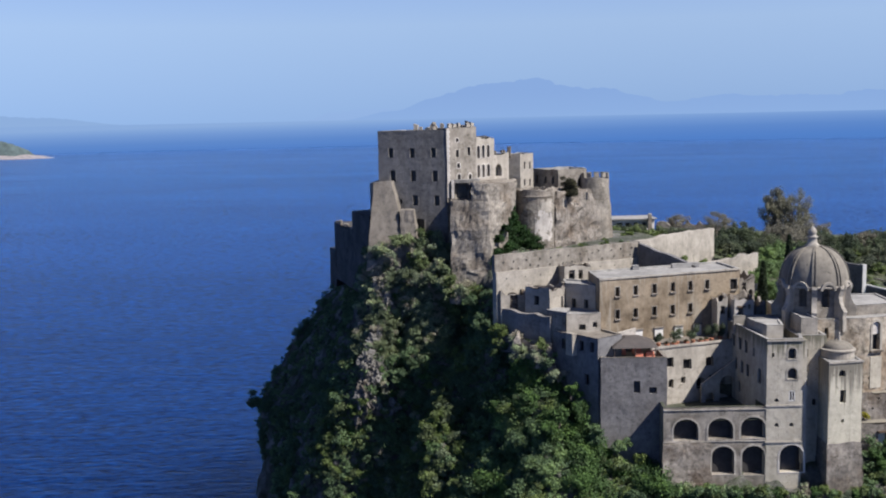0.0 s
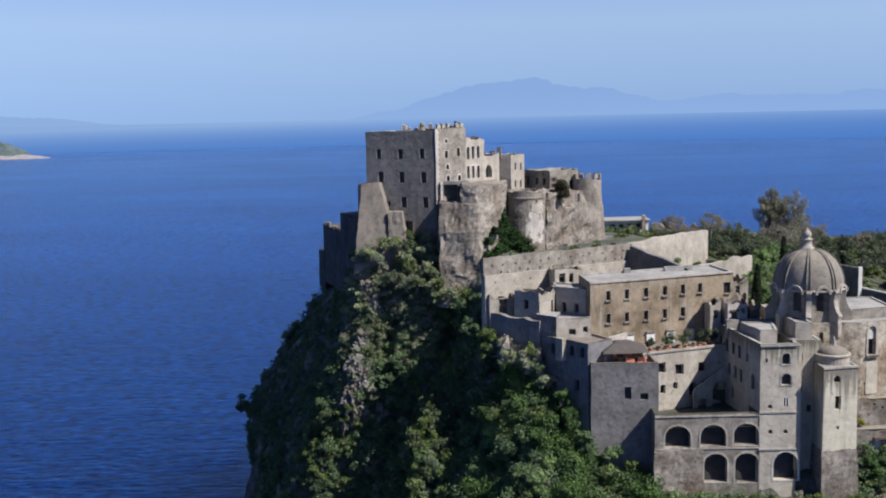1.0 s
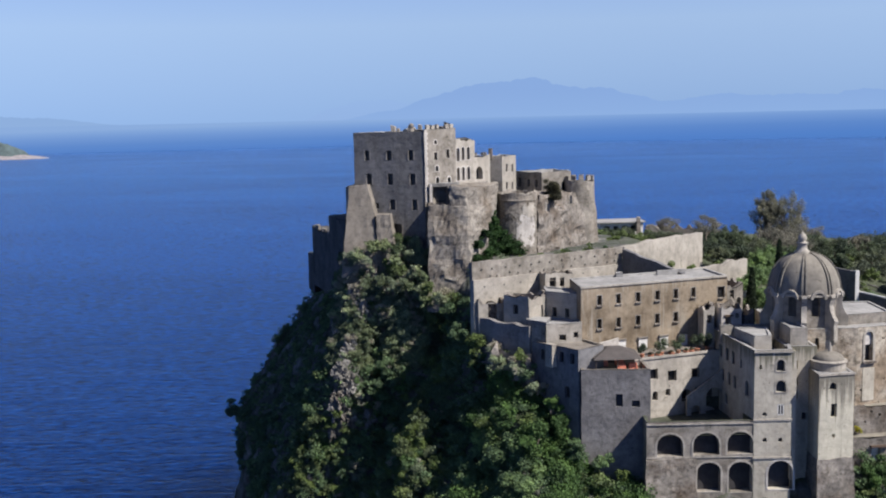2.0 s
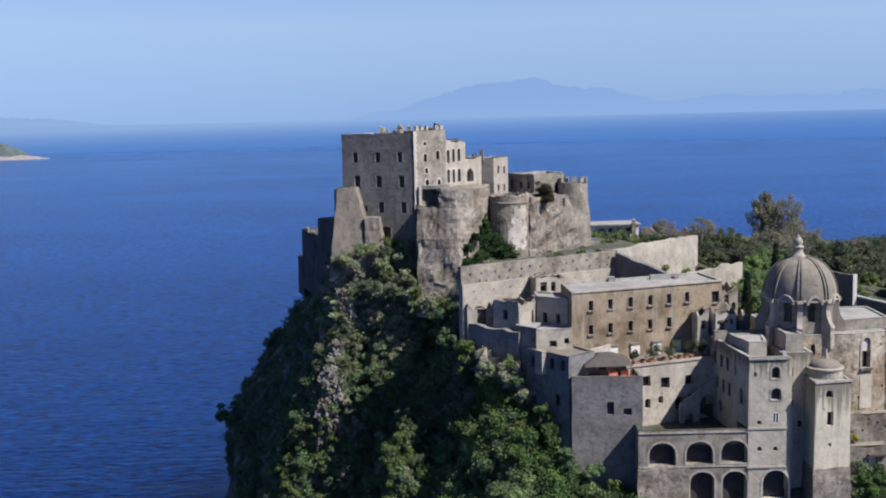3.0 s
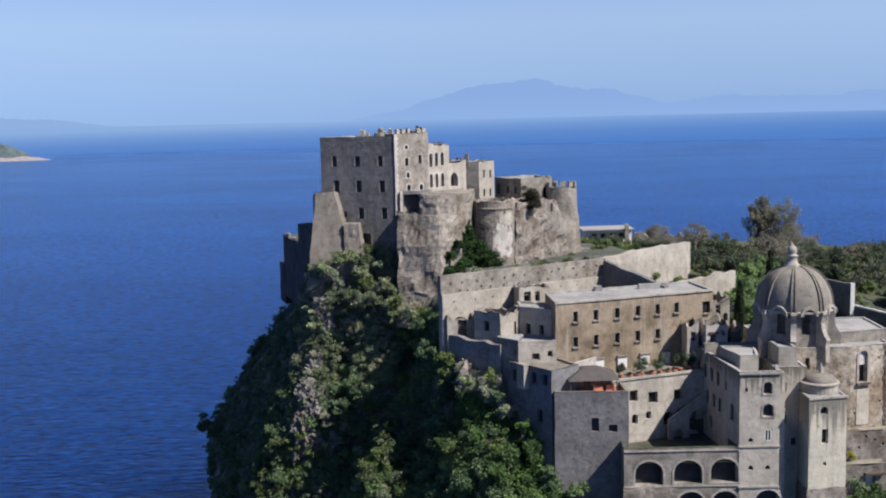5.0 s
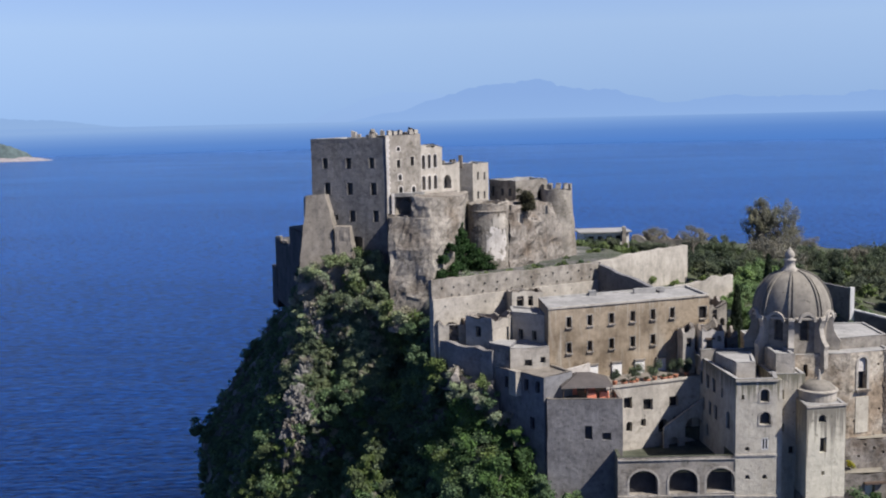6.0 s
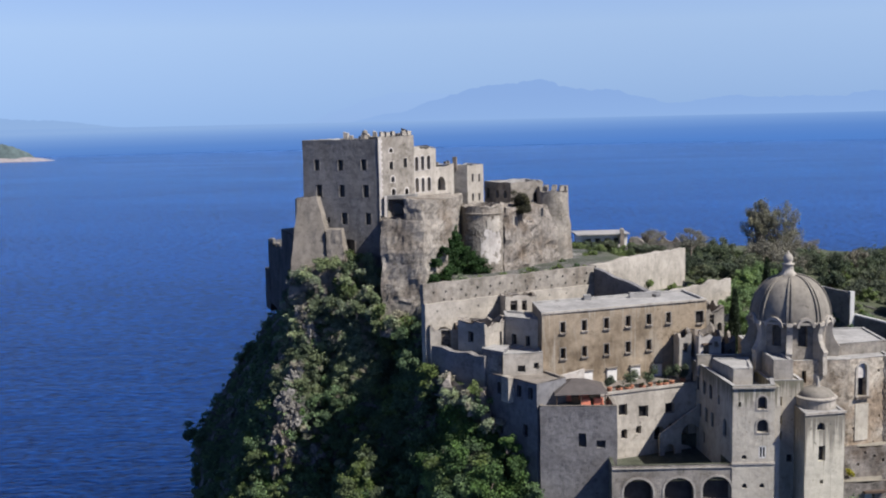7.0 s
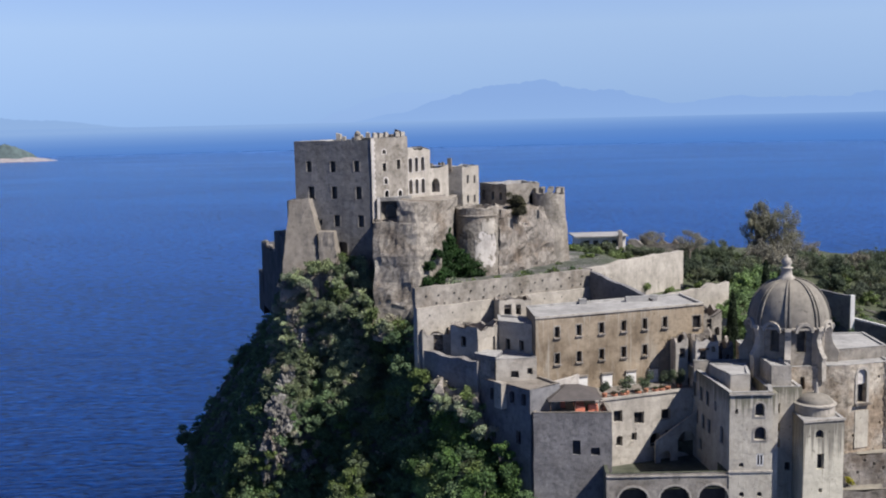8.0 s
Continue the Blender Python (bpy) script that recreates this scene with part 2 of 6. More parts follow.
def rock_material():
    m, t, p = nodes_of("cliff_rock")
    v, vs = coords(t), coords(t, (1, 1, 0.35))
    col = ramp_node(t, noise_node(t, vs, 0.12, 8, 0.65), [(0.3, (0.09, 0.087, 0.084)), (0.55, (0.17, 0.162, 0.15)), (0.72, (0.31, 0.29, 0.257))])
    fine = ramp_node(t, noise_node(t, v, 1.3, 10, 0.75), [(0.3, (0.5, 0.5, 0.5)), (0.7, (1.3, 1.28, 1.25))])
    col = mix_node(t, 1.0, col, fine, "MULTIPLY")
    moss = ramp_node(t, noise_node(t, v, 0.25, 6), [(0.42, (0, 0, 0)), (0.56, (0.85, 0.85, 0.85))])
    col = mix_node(t, moss, col, (0.05, 0.06, 0.036))
    # grass on the level plateau
    g, s, up = t.nodes.new("ShaderNodeNewGeometry"), t.nodes.new("ShaderNodeSeparateXYZ"), t.nodes.new("ShaderNodeMapRange")
    up.inputs["From Min"].default_value, up.inputs["From Max"].default_value = 0.72, 0.9
    t.links.new(g.outputs["Normal"], s.inputs[0])
    t.links.new(s.outputs["Z"], up.inputs["Value"])
    grass = ramp_node(t, noise_node(t, v, 0.4, 6), [(0.3, (0.045, 0.056, 0.026)), (0.7, (0.09, 0.1, 0.052))])
    side, both = t.nodes.new("ShaderNodeSeparateXYZ"), t.nodes.new("ShaderNodeMath")
    t.links.new(g.outputs["Position"], side.inputs[0])
    inland = t.nodes.new("ShaderNodeMapRange")
    inland.inputs["From Min"].default_value, inland.inputs["From Max"].default_value = 40.0, 50.0
    t.links.new(side.outputs["X"], inland.inputs["Value"])
    both.operation = "MULTIPLY"
    t.links.new(up.outputs[0], both.inputs[0])
    t.links.new(inland.outputs[0], both.inputs[1])
    col = mix_node(t, both.outputs[0], col, grass)
    t.links.new(col, p.inputs["Base Color"])
    p.inputs["Roughness"].default_value = 0.95
    bump_node(t, noise_node(t, v, 0.9, 10, 0.75), 1.0, 0.8, p)
    return m


M_ROCK = rock_material()
M_CRAG = masonry("bare_crag", (0.21, 0.2, 0.185), (0.14, 0.133, 0.122), (0.11, 0.1, 0.085), grain=1.0, courses=0.5, bump=1.0, loss=0.9, rough=1.0)


def sea_material():
    m, t, p = nodes_of("sea_water")
    v = coords(t, (0.3, 1.0, 1.0))
    swell = noise_node(t, v, 0.05, 4, 0.55)
    chop = noise_node(t, v, 0.22, 5, 0.6)
    ripple = noise_node(t, coords(t, (0.42, 1.0, 1.0)), 0.42, 3, 0.6)
    patch = noise_node(t, coords(t, (0.4, 1, 1)), 0.004, 5, 0.55)
    col = ramp_node(t, patch, [(0.35, (0.0017, 0.0222, 0.116)), (0.65, (0.0024, 0.0294, 0.147))])
    # light and dark of the wave faces painted into the colour
    facet_light = ramp_node(t, ripple, [(0.36, (0.3, 0.42, 0.5)), (0.48, (0.9, 0.93, 0.95)), (0.56, (1.1, 1.08, 1.06)), (0.68, (1.9, 1.75, 1.6))])
    col = mix_node(t, 1.0, col, facet_light, "MULTIPLY")
    facet_light = ramp_node(t, chop, [(0.34, (0.64, 0.68, 0.72)), (0.5, (1.0, 1.0, 1.0)), (0.64, (1.2, 1.18, 1.16))])
    col = mix_node(t, 1.0, col, facet_light, "MULTIPLY")
    # distance haze painted into the water's colour: dark near the rock, paler offshore
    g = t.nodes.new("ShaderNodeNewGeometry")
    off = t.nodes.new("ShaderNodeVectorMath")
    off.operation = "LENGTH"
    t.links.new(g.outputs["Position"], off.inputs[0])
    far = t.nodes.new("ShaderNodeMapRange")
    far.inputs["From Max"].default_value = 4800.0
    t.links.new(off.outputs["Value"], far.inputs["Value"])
    sea_haze = ramp_node(t, far.outputs[0], [(0.052, (0.6, 0.66, 0.68)), (0.105, (0.78, 0.92, 0.91)), (0.172, (1.0, 1.26, 1.2)), (0.248, (1.45, 1.66, 1.46)), (0.5, (5.2, 2.5, 1.7)), (0.97, (20.0, 3.9, 2.02))])
    col = mix_node(t, 1.0, col, sea_haze, "MULTIPLY")
    t.links.new(col, p.inputs["Base Color"])
    p.inputs["Roughness"].default_value = 0.22
    p.inputs["IOR"].default_value = 1.33
    p.inputs["Specular IOR Level"].default_value = 0.09
    p.subsurface_method = "BURLEY"
    p.inputs["Subsurface Weight"].default_value = 1.0
    p.inputs["Subsurface Radius"].default_value = (1, 1, 1)
    p.inputs["Subsurface Scale"].default_value = 300.0
    waves = None
    for f, k in ((swell, 0.9), (chop, 0.6), (ripple, 0.5)):
        add = t.nodes.new("ShaderNodeMath")
        add.operation = "MULTIPLY_ADD"
        add.inputs[1].default_value, add.inputs[2].default_value = k, 0.0
        t.links.new(f, add.inputs[0])
        if waves:
            t.links.new(waves, add.inputs[2])
        waves = add.outputs[0]
    bump_node(t, waves, 0.95, 2.0, p)
    return m


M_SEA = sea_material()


# distance haze as a flat glowing colour for the far backdrops
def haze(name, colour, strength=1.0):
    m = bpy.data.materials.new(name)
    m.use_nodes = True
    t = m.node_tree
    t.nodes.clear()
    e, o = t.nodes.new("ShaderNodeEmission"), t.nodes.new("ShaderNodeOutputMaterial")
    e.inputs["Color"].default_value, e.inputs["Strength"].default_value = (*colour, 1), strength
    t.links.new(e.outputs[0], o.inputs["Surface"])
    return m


# ---- mesh helpers ----
def mesh_ob(name, bm, material, parent=None, label="", smooth=False):
    me = bpy.data.meshes.new(name)
    bm.to_mesh(me)
    bm.free()
    for mat in material if isinstance(material, (list, tuple)) else (material,):
        me.materials.append(mat)
    if smooth:
        me.polygons.foreach_set("use_smooth", [True] * len(me.polygons))
    ob = new(name, me)
    ob.parent = parent
    if label:
        ob["label"] = label
    return ob


def part(name, bm, material, parent, label="", smooth=False):
    return mesh_ob(name, bm, material, parent, label, smooth)


def thing(name, label, category, group="", kind="", at=(0, 0, 0)):
    ob = tagged(new(name), label, category, group, kind)
    ob.location = at
    return ob


def numpy_ob(name, verts, faces, material, parent=None, smooth=False):
    """One mesh from arrays of corners and equal-sized faces."""
    me = bpy.data.meshes.new(name)
    n, k = faces.shape
    me.vertices.add(len(verts))
    me.vertices.foreach_set("co", np.ascontiguousarray(verts, dtype=np.float32).ravel())
    me.loops.add(n * k)
    me.loops.foreach_set("vertex_index", np.ascontiguousarray(faces, dtype=np.int32).ravel())
    me.polygons.add(n)
    me.polygons.foreach_set("loop_start", np.arange(0, n * k, k, dtype=np.int32))
    if smooth:
        me.polygons.foreach_set("use_smooth", np.ones(n, dtype=bool))
    me.materials.append(material)
    me.update(calc_edges=True)
    me.validate()
    ob = new(name, me)
    ob.parent = parent
    return ob


def wobble(bm, amount, size=0.3):
    """Uneven old masonry: every corner leaves its true place a little."""
    if amount:
        for v in bm.verts:
            v.co += noise.noise_vector(v.co * size) * amount


def opening_outline(u0, u1, z0, z1, arch, steps=8):
    """Outline of an opening, from its lower left corner, counter-clockwise."""
    pts = [(u0, z0), (u1, z0)]
    if arch <= 0:
        return pts + [(u1, z1), (u0, z1)]
    r, c = (u1 - u0) / 2, (u0 + u1) / 2
    rise = min(r * arch, (z1 - z0) * 0.95)
    for i in range(steps + 1):
        a = math.pi * i / steps
        pts.append((c + r * math.cos(a), z1 - rise + rise * math.sin(a)))
    return pts


def broken(x, y, ragged):
    """How far a ruined wall's top leaves its level at a place."""
    return ragged * (0.8 * noise.noise(Vector((x * 0.5, y * 0.5, 3.1))) + 0.55 * noise.noise(Vector((x * 1.6, y * 1.6, 8.3))) - 0.4)


def wall_face(bm, a, b, z0, z1, holes=(), step=2.5, ragged=0.0):
    """One upright face from a to b (outside on the right hand). holes: (u, z, width, height, arch, depth). Returns the panes' corners."""
    a, b = Vector(a), Vector(b)
    run = b - a
    length = run.length
    d = run / length
    inward = Vector((-d.y, d.x))
    panes = []
    cu, cz = {0.0, length}, {z0, z1}
    for u, z, w, h, arch, depth in holes:
        cu |= {u - w / 2, u + w / 2}
        cz |= {z, z + h}
    for cuts, lo, hi in ((cu, 0.0, length), (cz, z0, z1)):
        n = max(1, int((hi - lo) / step))
        for i in range(1, n):
            c = lo + (hi - lo) * i / n
            if all(abs(c - o) > 0.4 for o in cuts):
                cuts.add(c)
    cu = sorted(c for c in cu if -1e-6 <= c <= length + 1e-6)
    cz = sorted(c for c in cz if z0 - 1e-6 <= c <= z1 + 1e-6)

    def place(u, z, depth=0.0):
        p = a + d * u + inward * depth
        if ragged and z > z1 - 1e-4:
            z += broken(p.x, p.y, ragged)
        return bm.verts.new((p.x, p.y, z))

    grid = {(i, j): place(u, z) for i, u in enumerate(cu) for j, z in enumerate(cz)}
    for i in range(len(cu) - 1):
        for j in range(len(cz) - 1):
            mu, mz = (cu[i] + cu[i + 1]) / 2, (cz[j] + cz[j + 1]) / 2
            if any(abs(mu - u) < w / 2 and z < mz < z + h for u, z, w, h, _, _ in holes):
                continue
            bm.faces.new((grid[i, j], grid[i + 1, j], grid[i + 1, j + 1], grid[i, j + 1]))
    for u, z, w, h, arch, depth in holes:
        out = opening_outline(u - w / 2, u + w / 2, z, z + h, arch)
        front = [place(*q) for q in out]
        rear = [place(*q, depth) for q in out]
        for i in range(len(out)):
            k = (i + 1) % len(out)
            bm.faces.new((front[i], rear[i], rear[k], front[k]))
        if arch > 0:
            tr, tl = place(u + w / 2, z + h), place(u - w / 2, z + h)
            arc = front[2:]
            half = len(arc) // 2
            for i in range(half):
                bm.faces.new((arc[i], tr, arc[i + 1]))
            for i in range(half, len(arc) - 1):
                bm.faces.new((arc[i], tl, arc[i + 1]))
            if abs(arc[half].co.z - tr.co.z) > -1:
                bm.faces.new((arc[half], tr, tl))
        panes.append([v.co.copy() for v in rear])
    return panes


def house_body(parent, corners, z0, z1, holes=None, material=None, roof=None, ragged=0.0, parapet=0.0, pane=None, uneven=0.1, step=2.5, label="", rim=0.45):
    """A closed block of walls on the corners (counter-clockwise from above) with recessed openings, panes, a roof and a parapet. Returns the panes."""
    holes = holes or {}
    bm = bmesh.new()
    panes = []
    n = len(corners)
    for i in range(n):
        panes += wall_face(bm, corners[i], corners[(i + 1) % n], z0, z1, holes.get(i, ()), step, ragged)
    wobble(bm, uneven)
    bm.normal_update()
    body = part("wall", bm, material, parent, label)
    top = bmesh.new()
    level = z1 - parapet - (0.3 * ragged)
    inner = [Vector(c) for c in corners]
    bmesh.ops.triangulate(top, faces=[top.faces.new([top.verts.new((c.x, c.y, level)) for c in inner])])
    part("roof", top, roof or material, parent)
    if parapet:
        rim_bm = bmesh.new()
        for i in range(n):
            a, b = inner[i], inner[(i + 1) % n]
            d = (b - a).normalized()
            inw = Vector((-d.y, d.x)) * rim
            inset = rim / (b - a).length
            k = max(1, int((b - a).length / min(step, 1.5))) if ragged else 1
            rows = []
            for j in range(k + 1):
                o, p = a.lerp(b, j / k), a.lerp(b, inset + (1 - 2 * inset) * j / k) + inw
                z = z1 + 0.06 + (broken(o.x, o.y, ragged) if ragged else 0.0)
                rows.append([rim_bm.verts.new(v) for v in ((p.x, p.y, level), (p.x, p.y, max(z, level + 0.05)), (o.x, o.y, z))])
            for r0, r1 in zip(rows, rows[1:]):
                rim_bm.faces.new((r1[0], r0[0], r0[1], r1[1]))
                rim_bm.faces.new((r0[1], r0[2], r1[2], r1[1]))
        part("parapet", rim_bm, roof or material, parent)
    panes_made = []
    for corners3 in panes:
        pb = bmesh.new()
        vs = [pb.verts.new(c) for c in corners3]
        pb.faces.new(vs)
        wobble(pb, uneven)
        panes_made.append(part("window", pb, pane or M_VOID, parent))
    return panes_made


def box(bm, x0, x1, y0, y1, z0, z1):
    v = [bm.verts.new((x, y, z)) for z in (z0, z1) for x, y in ((x0, y0), (x1, y0), (x1, y1), (x0, y1))]
    for f in ((3, 2, 1, 0), (4, 5, 6, 7), (0, 1, 5, 4), (1, 2, 6, 5), (2, 3, 7, 6), (3, 0, 4, 7)):
        bm.faces.new([v[i] for i in f])
    return v


def strip(bm, a, b, z0, z1, out, inn=0.05):
    """A straight band along a wall from a to b, proud of it by out."""
    a, b = Vector(a), Vector(b)
    d = (b - a).normalized()
    n = Vector((d.y, -d.x))
    p = [a - n * inn, b - n * inn, b + n * out, a + n * out]
    lo, hi = [bm.verts.new((q.x, q.y, z0)) for q in p], [bm.verts.new((q.x, q.y, z1)) for q in p]
    bm.faces.new(lo[::1])
    bm.faces.new(hi[::-1])
    for i in range(4):
        k = (i + 1) % 4
        bm.faces.new((lo[k], lo[i], hi[i], hi[k]))


def loft(bm, rings, cap=True):
    """Skin over rings of points with equal counts, from the bottom up."""
    vs = [[bm.verts.new(p) for p in r] for r in rings]
    n = len(rings[0])
    for lo, hi in zip(vs, vs[1:]):
        for i in range(n):
            k = (i + 1) % n
            bm.faces.new((lo[i], lo[k], hi[k], hi[i]))
    if cap:
        bm.faces.new(vs[-1])
    return vs


def ring(cx, cy, r, z, n, turn=0.0):
    return [(cx + r * math.cos(2 * math.pi * i / n + turn), cy + r * math.sin(2 * math.pi * i / n + turn), z) for i in range(n)]


def thick_wall(name, label, a, b, za, zb, base, thick, material, parent=None, ragged=0.3, step=1.5, uneven=0.12):
    """A free wall from a to b whose top runs from za to zb."""
    top = parent or thing(name, label, "wall", kind="structure")
    a, b = Vector(a), Vector(b)
    d = (b - a).normalized()
    back_side = Vector((-d.y, d.x)) * thick
    n = max(2, int((b - a).length / step))
    bm = bmesh.new()
    rows = []
    levels = 5
    for i in range(n + 1):
        s = i / n
        p = a.lerp(b, s)
        z = za + (zb - za) * s + ragged * noise.noise(Vector((p.x * 0.4, p.y * 0.4, 7.7)))
        q = p + back_side
        rows.append([bm.verts.new((p.x, p.y, base + (z - base) * k / levels)) for k in range(levels + 1)] +
                    [bm.verts.new((q.x, q.y, base + (z - base) * k / levels)) for k in range(levels, -1, -1)])
    for r0, r1 in zip(rows, rows[1:]):
        for k in range(len(r0) - 1):
            bm.faces.new((r0[k], r1[k], r1[k + 1], r0[k + 1]))
    bm.faces.new(rows[0])
    bm.faces.new(rows[-1][::-1])
    wobble(bm, uneven)
    part("wall", bm, material, top)
    return top


# ---- sea, far coast, rock ----
def sea_sheet():
    """One level sheet of water out to where the haze closes it."""
    radii = [0, 60, 120, 200, 300, 450, 650, 900, 1200, 1600, 2100, 2700, 3400, 4100, 4880]
    n = 160
    verts, faces = [], []
    for r in radii:
        for i in range(n):
            a = 2 * math.pi * i / n
            verts.append((r * math.cos(a), r * math.sin(a), 0.0))
    for k in range(len(radii) - 1):
        for i in range(n):
            j = (i + 1) % n
            faces.append((k * n + i, (k + 1) * n + i, (k + 1) * n + j, k * n + j))
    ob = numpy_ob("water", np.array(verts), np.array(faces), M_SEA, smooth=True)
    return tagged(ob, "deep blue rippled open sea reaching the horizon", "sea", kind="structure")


sea_sheet()


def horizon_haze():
    """Glowing band painted as hazy farthest water, where sea and sky run together."""
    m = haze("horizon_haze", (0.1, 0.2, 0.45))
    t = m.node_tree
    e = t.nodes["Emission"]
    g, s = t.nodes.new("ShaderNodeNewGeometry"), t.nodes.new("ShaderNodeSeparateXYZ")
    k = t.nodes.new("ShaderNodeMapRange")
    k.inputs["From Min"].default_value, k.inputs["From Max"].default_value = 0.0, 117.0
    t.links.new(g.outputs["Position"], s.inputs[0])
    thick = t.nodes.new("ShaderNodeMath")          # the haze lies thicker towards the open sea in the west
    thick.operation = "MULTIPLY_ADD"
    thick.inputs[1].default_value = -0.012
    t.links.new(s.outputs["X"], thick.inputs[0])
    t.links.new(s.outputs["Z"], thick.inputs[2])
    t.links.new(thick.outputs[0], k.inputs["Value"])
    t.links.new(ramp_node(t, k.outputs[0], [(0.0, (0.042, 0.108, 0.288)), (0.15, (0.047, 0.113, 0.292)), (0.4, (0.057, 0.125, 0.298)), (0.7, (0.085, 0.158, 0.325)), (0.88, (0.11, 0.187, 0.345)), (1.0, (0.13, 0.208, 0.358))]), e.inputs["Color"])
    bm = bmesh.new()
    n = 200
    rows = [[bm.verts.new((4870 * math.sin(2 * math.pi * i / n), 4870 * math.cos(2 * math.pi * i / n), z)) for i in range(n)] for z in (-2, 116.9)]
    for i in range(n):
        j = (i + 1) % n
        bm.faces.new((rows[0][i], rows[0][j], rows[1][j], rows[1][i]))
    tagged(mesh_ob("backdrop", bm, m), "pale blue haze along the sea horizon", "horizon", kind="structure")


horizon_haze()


def ridge(name, label, far, material, profile, seed):
    """A far mountain ridge as a hill with depth: heights over compass steps in degrees."""
    top = bmesh.new()
    az0, az1 = profile[0][0], profile[-1][0]
    rows = []
    steps = int((az1 - az0) / 0.12)
    for i in range(steps + 1):
        az = az0 + (az1 - az0) * i / steps
        h = 0.0
        for (p, hp), (q, hq) in zip(profile, profile[1:]):
            if p <= az <= q:
                s = (az - p) / (q - p)
                s = s * s * (3 - 2 * s)
                h = hp + (hq - hp) * s
        h += min(h, 40) * 0.13 * noise.fractal(Vector((az * 2.6, seed, 0)), 0.6, 2.1, 6)
        x, y = math.sin(radians(az)), math.cos(radians(az))
        rows.append([top.verts.new((x * r, y * r, z)) for r, z in ((far - 60, 60), (far, 116 + h), (far + 60, 60))])
    for a, b in zip(rows, rows[1:]):
        for k in range(2):
            top.faces.new((a[k], b[k], b[k + 1], a[k + 1]))
    return tagged(mesh_ob(name, top, material), label, "mountain", kind="structure")


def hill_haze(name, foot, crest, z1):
    """Glowing ridge blue with haze painted in, paler towards the foot where it thickens."""
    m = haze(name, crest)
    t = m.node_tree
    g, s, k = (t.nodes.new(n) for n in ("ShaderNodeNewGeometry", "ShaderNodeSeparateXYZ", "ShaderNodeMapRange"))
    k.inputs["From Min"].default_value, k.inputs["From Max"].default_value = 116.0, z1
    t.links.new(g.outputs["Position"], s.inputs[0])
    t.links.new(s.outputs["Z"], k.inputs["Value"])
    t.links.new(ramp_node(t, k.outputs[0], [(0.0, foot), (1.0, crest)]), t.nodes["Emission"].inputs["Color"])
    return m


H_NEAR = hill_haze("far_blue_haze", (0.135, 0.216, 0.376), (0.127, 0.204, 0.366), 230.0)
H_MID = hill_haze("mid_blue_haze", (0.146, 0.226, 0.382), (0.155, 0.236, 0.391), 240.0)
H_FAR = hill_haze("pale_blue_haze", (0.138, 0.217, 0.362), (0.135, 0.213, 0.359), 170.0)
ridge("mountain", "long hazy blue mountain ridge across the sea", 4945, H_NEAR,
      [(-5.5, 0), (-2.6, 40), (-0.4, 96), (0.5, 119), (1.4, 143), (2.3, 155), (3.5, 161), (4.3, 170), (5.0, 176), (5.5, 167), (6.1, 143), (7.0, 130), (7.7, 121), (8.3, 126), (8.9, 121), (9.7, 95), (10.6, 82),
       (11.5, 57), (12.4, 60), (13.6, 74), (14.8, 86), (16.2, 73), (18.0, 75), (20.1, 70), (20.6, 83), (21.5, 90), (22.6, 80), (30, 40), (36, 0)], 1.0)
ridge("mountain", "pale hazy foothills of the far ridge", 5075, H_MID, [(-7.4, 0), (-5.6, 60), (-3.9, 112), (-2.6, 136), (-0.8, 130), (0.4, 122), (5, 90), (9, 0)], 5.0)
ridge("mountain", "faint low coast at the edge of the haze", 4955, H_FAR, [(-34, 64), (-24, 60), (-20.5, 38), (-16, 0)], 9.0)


def islet():
    """The tip of a far island: a low green hill with a pale rocky shore."""
    top = thing("island", "low green island tip with pale rocky shore", "island", kind="structure")
    hill, shore = bmesh.new(), bmesh.new()
    ang = math.atan2(-744, 1900)
    far = 4310.0
    for bm, (w, h, drop) in ((hill, (112, 60, 0)), (shore, (175, 24, -3))):
        n, m = 36, 10
        rows = []
        for j in range(m + 1):
            s = j / m
            row = []
            for i in range(n):
                a = 2 * math.pi * i / n
                r = w * (1 - s) * (1 + 0.12 * noise.noise(Vector((math.cos(a) * 2, math.sin(a) * 2, s * 2 + drop))))
                z = drop + h * math.sin(s * math.pi / 2) * (1 + 0.2 * noise.noise(Vector((a, s * 5, 2))))
                row.append((far * math.sin(ang) - 86 + r * 1.25 * math.cos(a) + 17 * s, far * math.cos(ang) + r * 0.7 * math.sin(a), z))
            rows.append(row)
        loft(bm, rows)
    part("hill", hill, plain("island_scrub", (0.06, 0.085, 0.085), 0.9, 0.35, 0.05), top)
    part("shore", shore, plain("island_rock", (0.24, 0.215, 0.215), 0.9, 0.35, 0.06), top)


islet()

